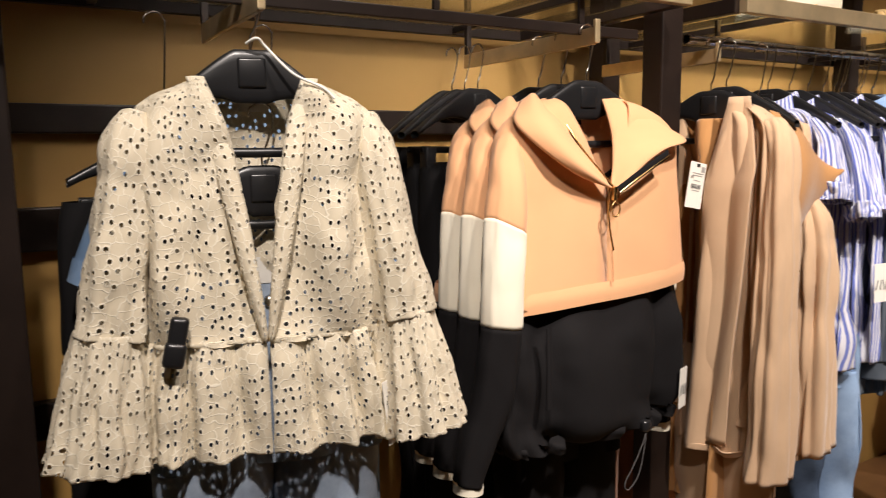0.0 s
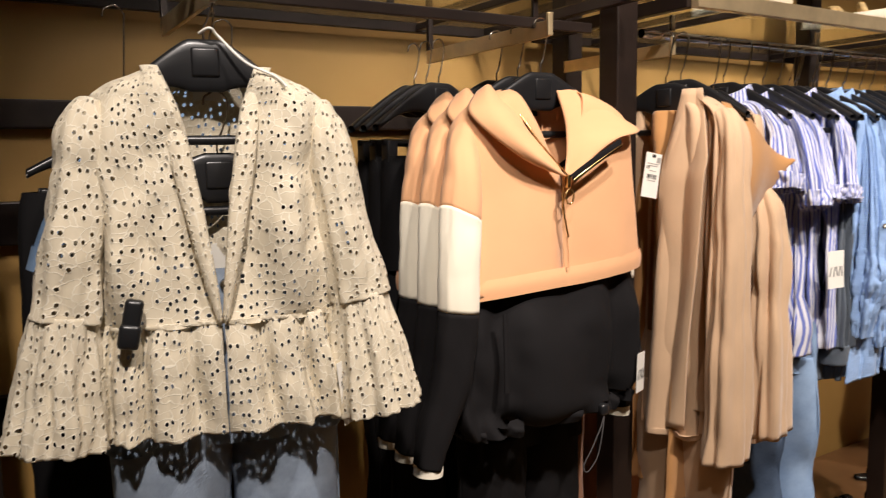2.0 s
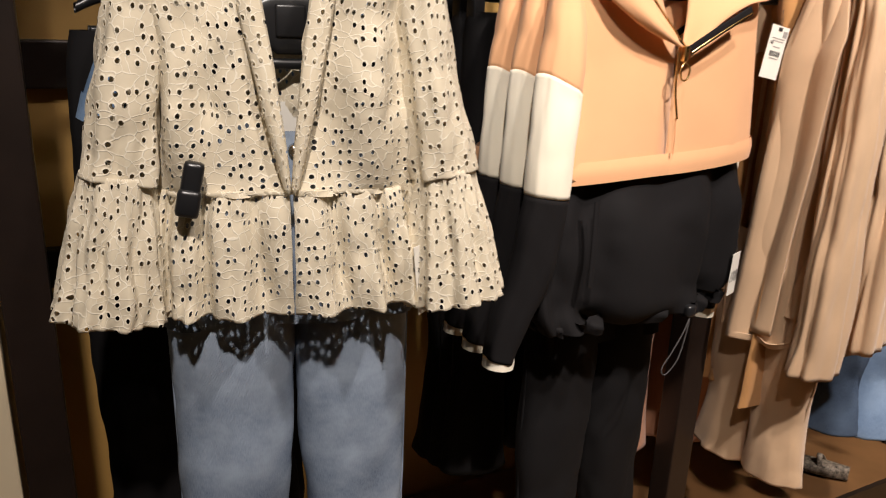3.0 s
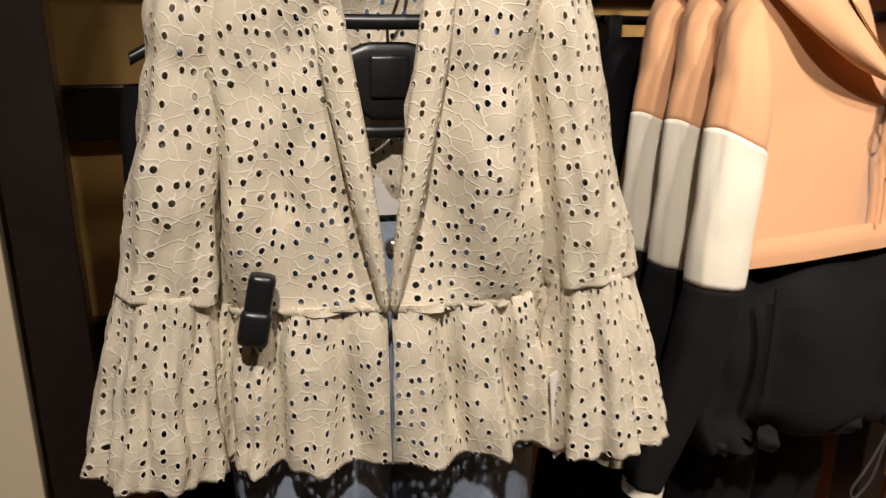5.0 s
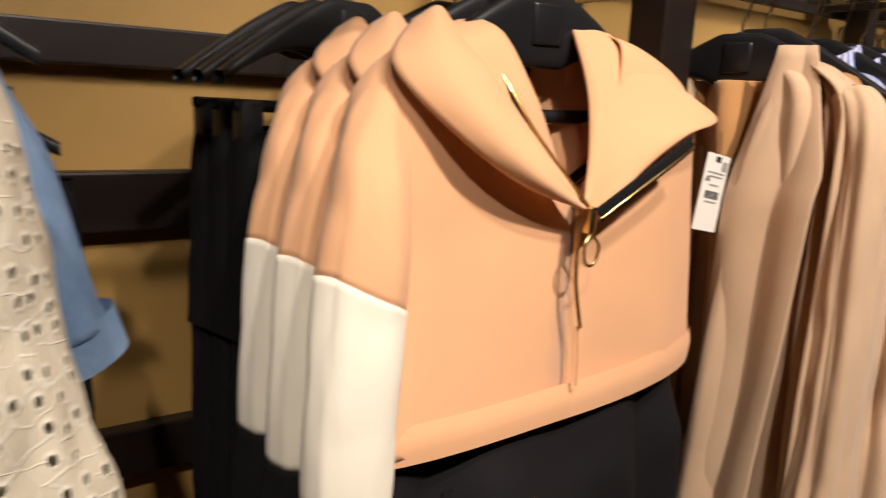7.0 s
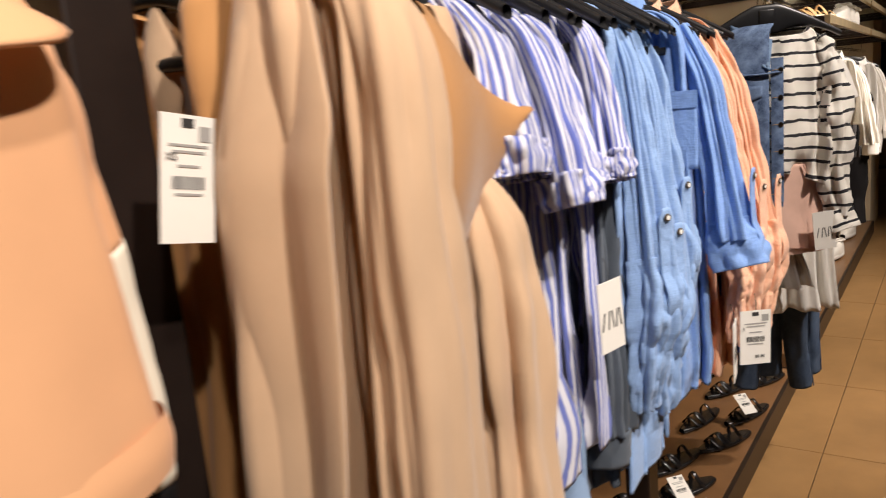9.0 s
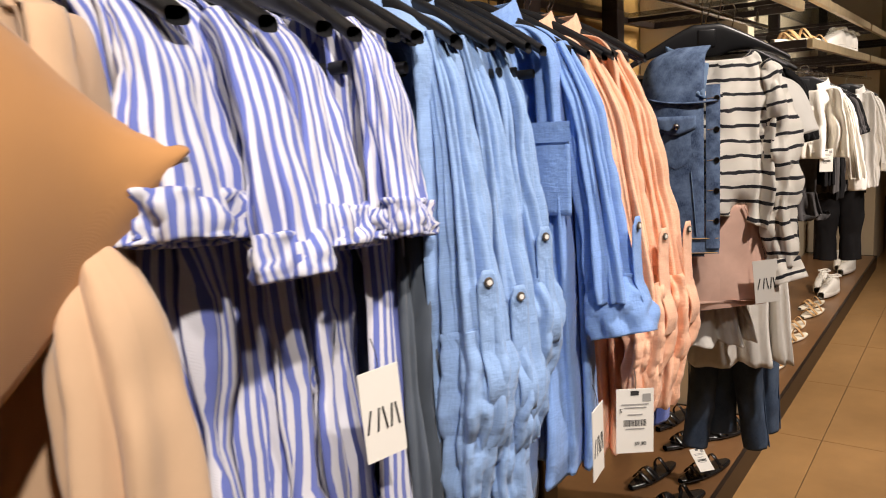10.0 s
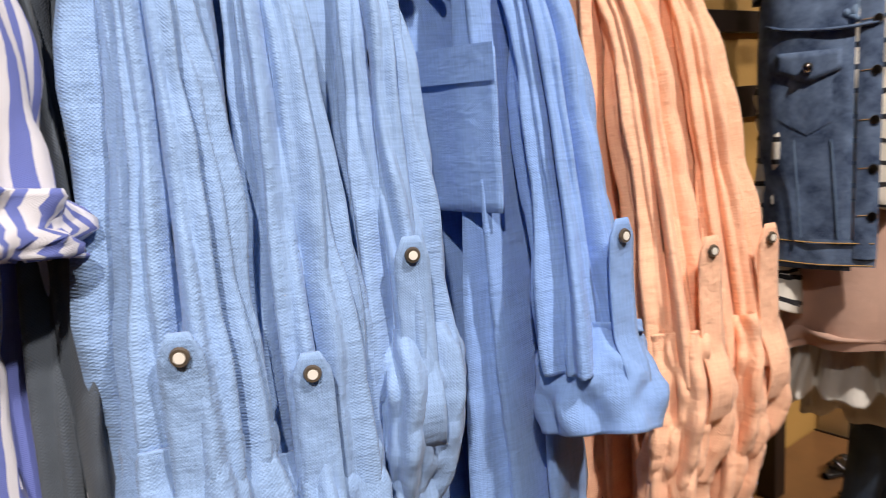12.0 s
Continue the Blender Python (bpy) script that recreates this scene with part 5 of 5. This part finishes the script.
def sneaker(x, y, z, yaw, label="chunky white leather trainer on the plinth"):
    t = thing("trainer", x, y, z, yaw, label, "trainer", "white trainers")

    def sole(u, v):
        th = 2 * math.pi * u
        w = 0.046 * (max(0.0, math.sin(math.pi * (0.02 + 0.96 * v))) ** 0.3) * (0.85 + 0.15 * v)
        return w * math.cos(th), -0.14 + 0.28 * v, 0.02 + 0.02 * math.copysign(abs(math.sin(th)) ** 0.35, math.sin(th)) + 0.006 * v * v

    part("sole", surface(sole, 24, 20, True), SHOE_W, t, "thick white sole")

    def upper(u, v):
        th = math.pi * u
        h = float(np.interp(v, [0, 0.12, 0.35, 0.6, 0.85, 1], [0.085, 0.095, 0.09, 0.062, 0.04, 0.012]))
        w = 0.042 * (max(0.0, math.sin(math.pi * (0.03 + 0.94 * v))) ** 0.35)
        return w * math.cos(th), -0.132 + 0.264 * v, 0.036 + h * math.sin(th) ** 0.6 * (1.0 if v > 0.3 else 0.9)

    part("upper", surface(upper, 20, 24), SHOE_W, t)
    for k in range(4):
        part("lace", tube([(-0.02, 0.0 + 0.018 * k, 0.118 - 0.012 * k), (0, 0.004 + 0.018 * k, 0.126 - 0.012 * k), (0.02, 0.0 + 0.018 * k, 0.118 - 0.012 * k)], [(0.003, 0.002)] * 2, 6, 6, side=(0, 1, 0)), SHOE_W, t)
    part("collar", tube([(-0.03, -0.12, 0.115), (-0.034, -0.06, 0.124), (0, -0.02, 0.12), (0.034, -0.06, 0.124), (0.03, -0.12, 0.115), (0, -0.136, 0.122), (-0.03, -0.12, 0.115)], [(0.006, 0.006)] * 2, 8, 30), SHOE_W, t)
    return t


for i, (sx, sy, ya) in enumerate(((3.55, 1.50, 60), (3.72, 1.58, 70), (3.95, 1.47, 62), (4.10, 1.60, 75), (4.22, 1.45, 68), (4.45, 1.58, 64), (4.6, 1.47, 60), (4.62, 1.70, 80), (3.4, 1.62, 55), (3.30, 1.48, 62), (3.05, 1.55, 60), (2.9, 1.47, 66))):
    sandal(sx, sy, 0.103, ya, GLOSS_BLACK, "black leather strappy sandal on the plinth", "black sandals", 1.05)
for i, (sx, sy) in enumerate(((4.18, 1.47), (3.45, 1.5))):
    tg = price_tag(sx, sy, 0.21, -40, 0.09, 0.055, lean=-55)
for i, (sx, sy, ya) in enumerate(((5.45, 1.50, 70), (5.65, 1.52, 78), (6.0, 1.50, 70), (6.25, 1.53, 82), (6.6, 1.50, 75), (6.8, 1.54, 70))):
    sandal(sx, sy, 0.103, ya, TAN_L, "tan leather strappy sandal on the plinth", "tan sandals", 1.1)
for sx, sy, ya in ((7.15, 1.49, 78), (7.3, 1.56, 88), (7.95, 1.49, 80), (8.1, 1.56, 92)):
    sneaker(sx, sy, 0.103, ya)
for sx, sy, ya in ((2.28, 1.62, 40), (2.40, 1.53, 30)):
    sandal(sx, sy, 0.103, ya, plain("zebra_weave", (0.16, 0.13, 0.10), 0.7, vary=0.95, scale=90), "black and cream woven espadrille sandal on the plinth", "espadrilles", 1.0, True)


def straw_hat(x, y, z, label="natural straw hat on the shelf", mat=None):
    t = thing("straw_hat", x, y, z, 0, label, "hat", "hats on the shelf")
    prof = [(0.165, 0.004), (0.12, 0.012), (0.095, 0.02), (0.09, 0.07), (0.07, 0.105), (0.02, 0.115), (0.001, 0.116)]

    def fn(u, v):
        r, zz = spline(prof, v)
        th = 2 * math.pi * u
        return r * math.cos(th), r * math.sin(th) * 0.9, zz + (0.012 * math.sin(2 * th) if v < 0.2 else 0)

    thick(part("straw", surface(fn, 32, 20, True), mat or STRAW, t), 0.003)
    part("band", surface(lambda u, v: (0.0935 * math.cos(6.2832 * u), 0.085 * math.sin(6.2832 * u), 0.026 + 0.02 * v), 28, 2, True), GREY_C, t)


def rope_sandal(x, y, z, yaw):
    t = sandal(x, y, z, yaw, STRAW, "woven rope sandal on the glass shelf", "rope sandals", 1.0, True)
    return t


rope_sandal(2.05, 1.36, 1.781, 55)
rope_sandal(2.12, 1.42, 1.781, 60)
rope_sandal(2.55, 1.38, 1.781, 50)
for i in range(4):
    sandal(5.2 + 0.22 * i, 1.36 + 0.04 * (i % 2), 1.656, 60 + 8 * i, TAN_L, "tan strappy sandal on the far shelf", "tan sandals", 1.1)
for sx in (6.15, 6.4, 6.62):
    sneaker(sx, 1.36, 1.656, 80, "white leather trainer on the far shelf")

# more hangers crowding the rail
for i in range(11):
    hung(2.24 + 0.075 * i + 0.01 * (i % 3), 1.405, -90 + 3 * (i % 4), 0.17)

# ---- unseen ceiling fittings, assumed: one at each lamp ----
for x, y, tx, ty, watts, cone in SPOTS:
    t = thing("ceiling_spot", x, y, 3.2, 0, "black ceiling spotlight, assumed out of view", "spotlight", "ceiling spots")
    part("stem", tube([(0, 0, 0), (0, 0, -0.08), (0, 0, -0.16)], [(0.01, 0.01)] * 2, 8, 4), BLACK_PL, t)
    part("can", tube([(0, 0, -0.15), (0, 0, -0.22), (0, 0, -0.30)], [(0.045, 0.045), (0.05, 0.05), (0.05, 0.05)], 20, 6), BLACK_PL, t)

# ---- floor tiles, last ----
tile_mesh = {}
TW, TD = 0.72, 0.60
n_t = 0
for i in range(-2, 19):
    for j in range(-8, 2):
        x0, y0 = i * TW - 0.10, 1.178 + j * TD
        if x0 < -4 or x0 + TW > 14 or y0 < -4.2:
            continue
        d = min(TD, 1.915 - y0)
        key = round(d, 3)
        if key not in tile_mesh:
            bm = box_bm(0.0015, 0.0015, -0.006, TW - 0.0015, d - 0.0015, 0.0, 0.0012)
            ob = link("tile", bm, TILE, bpy.data.objects["floor"], smooth=False)
            tile_mesh[key] = ob.data
        else:
            ob = new("tile", tile_mesh[key])
            ob.parent = bpy.data.objects["floor"]
        ob.location = (x0, y0, 0)
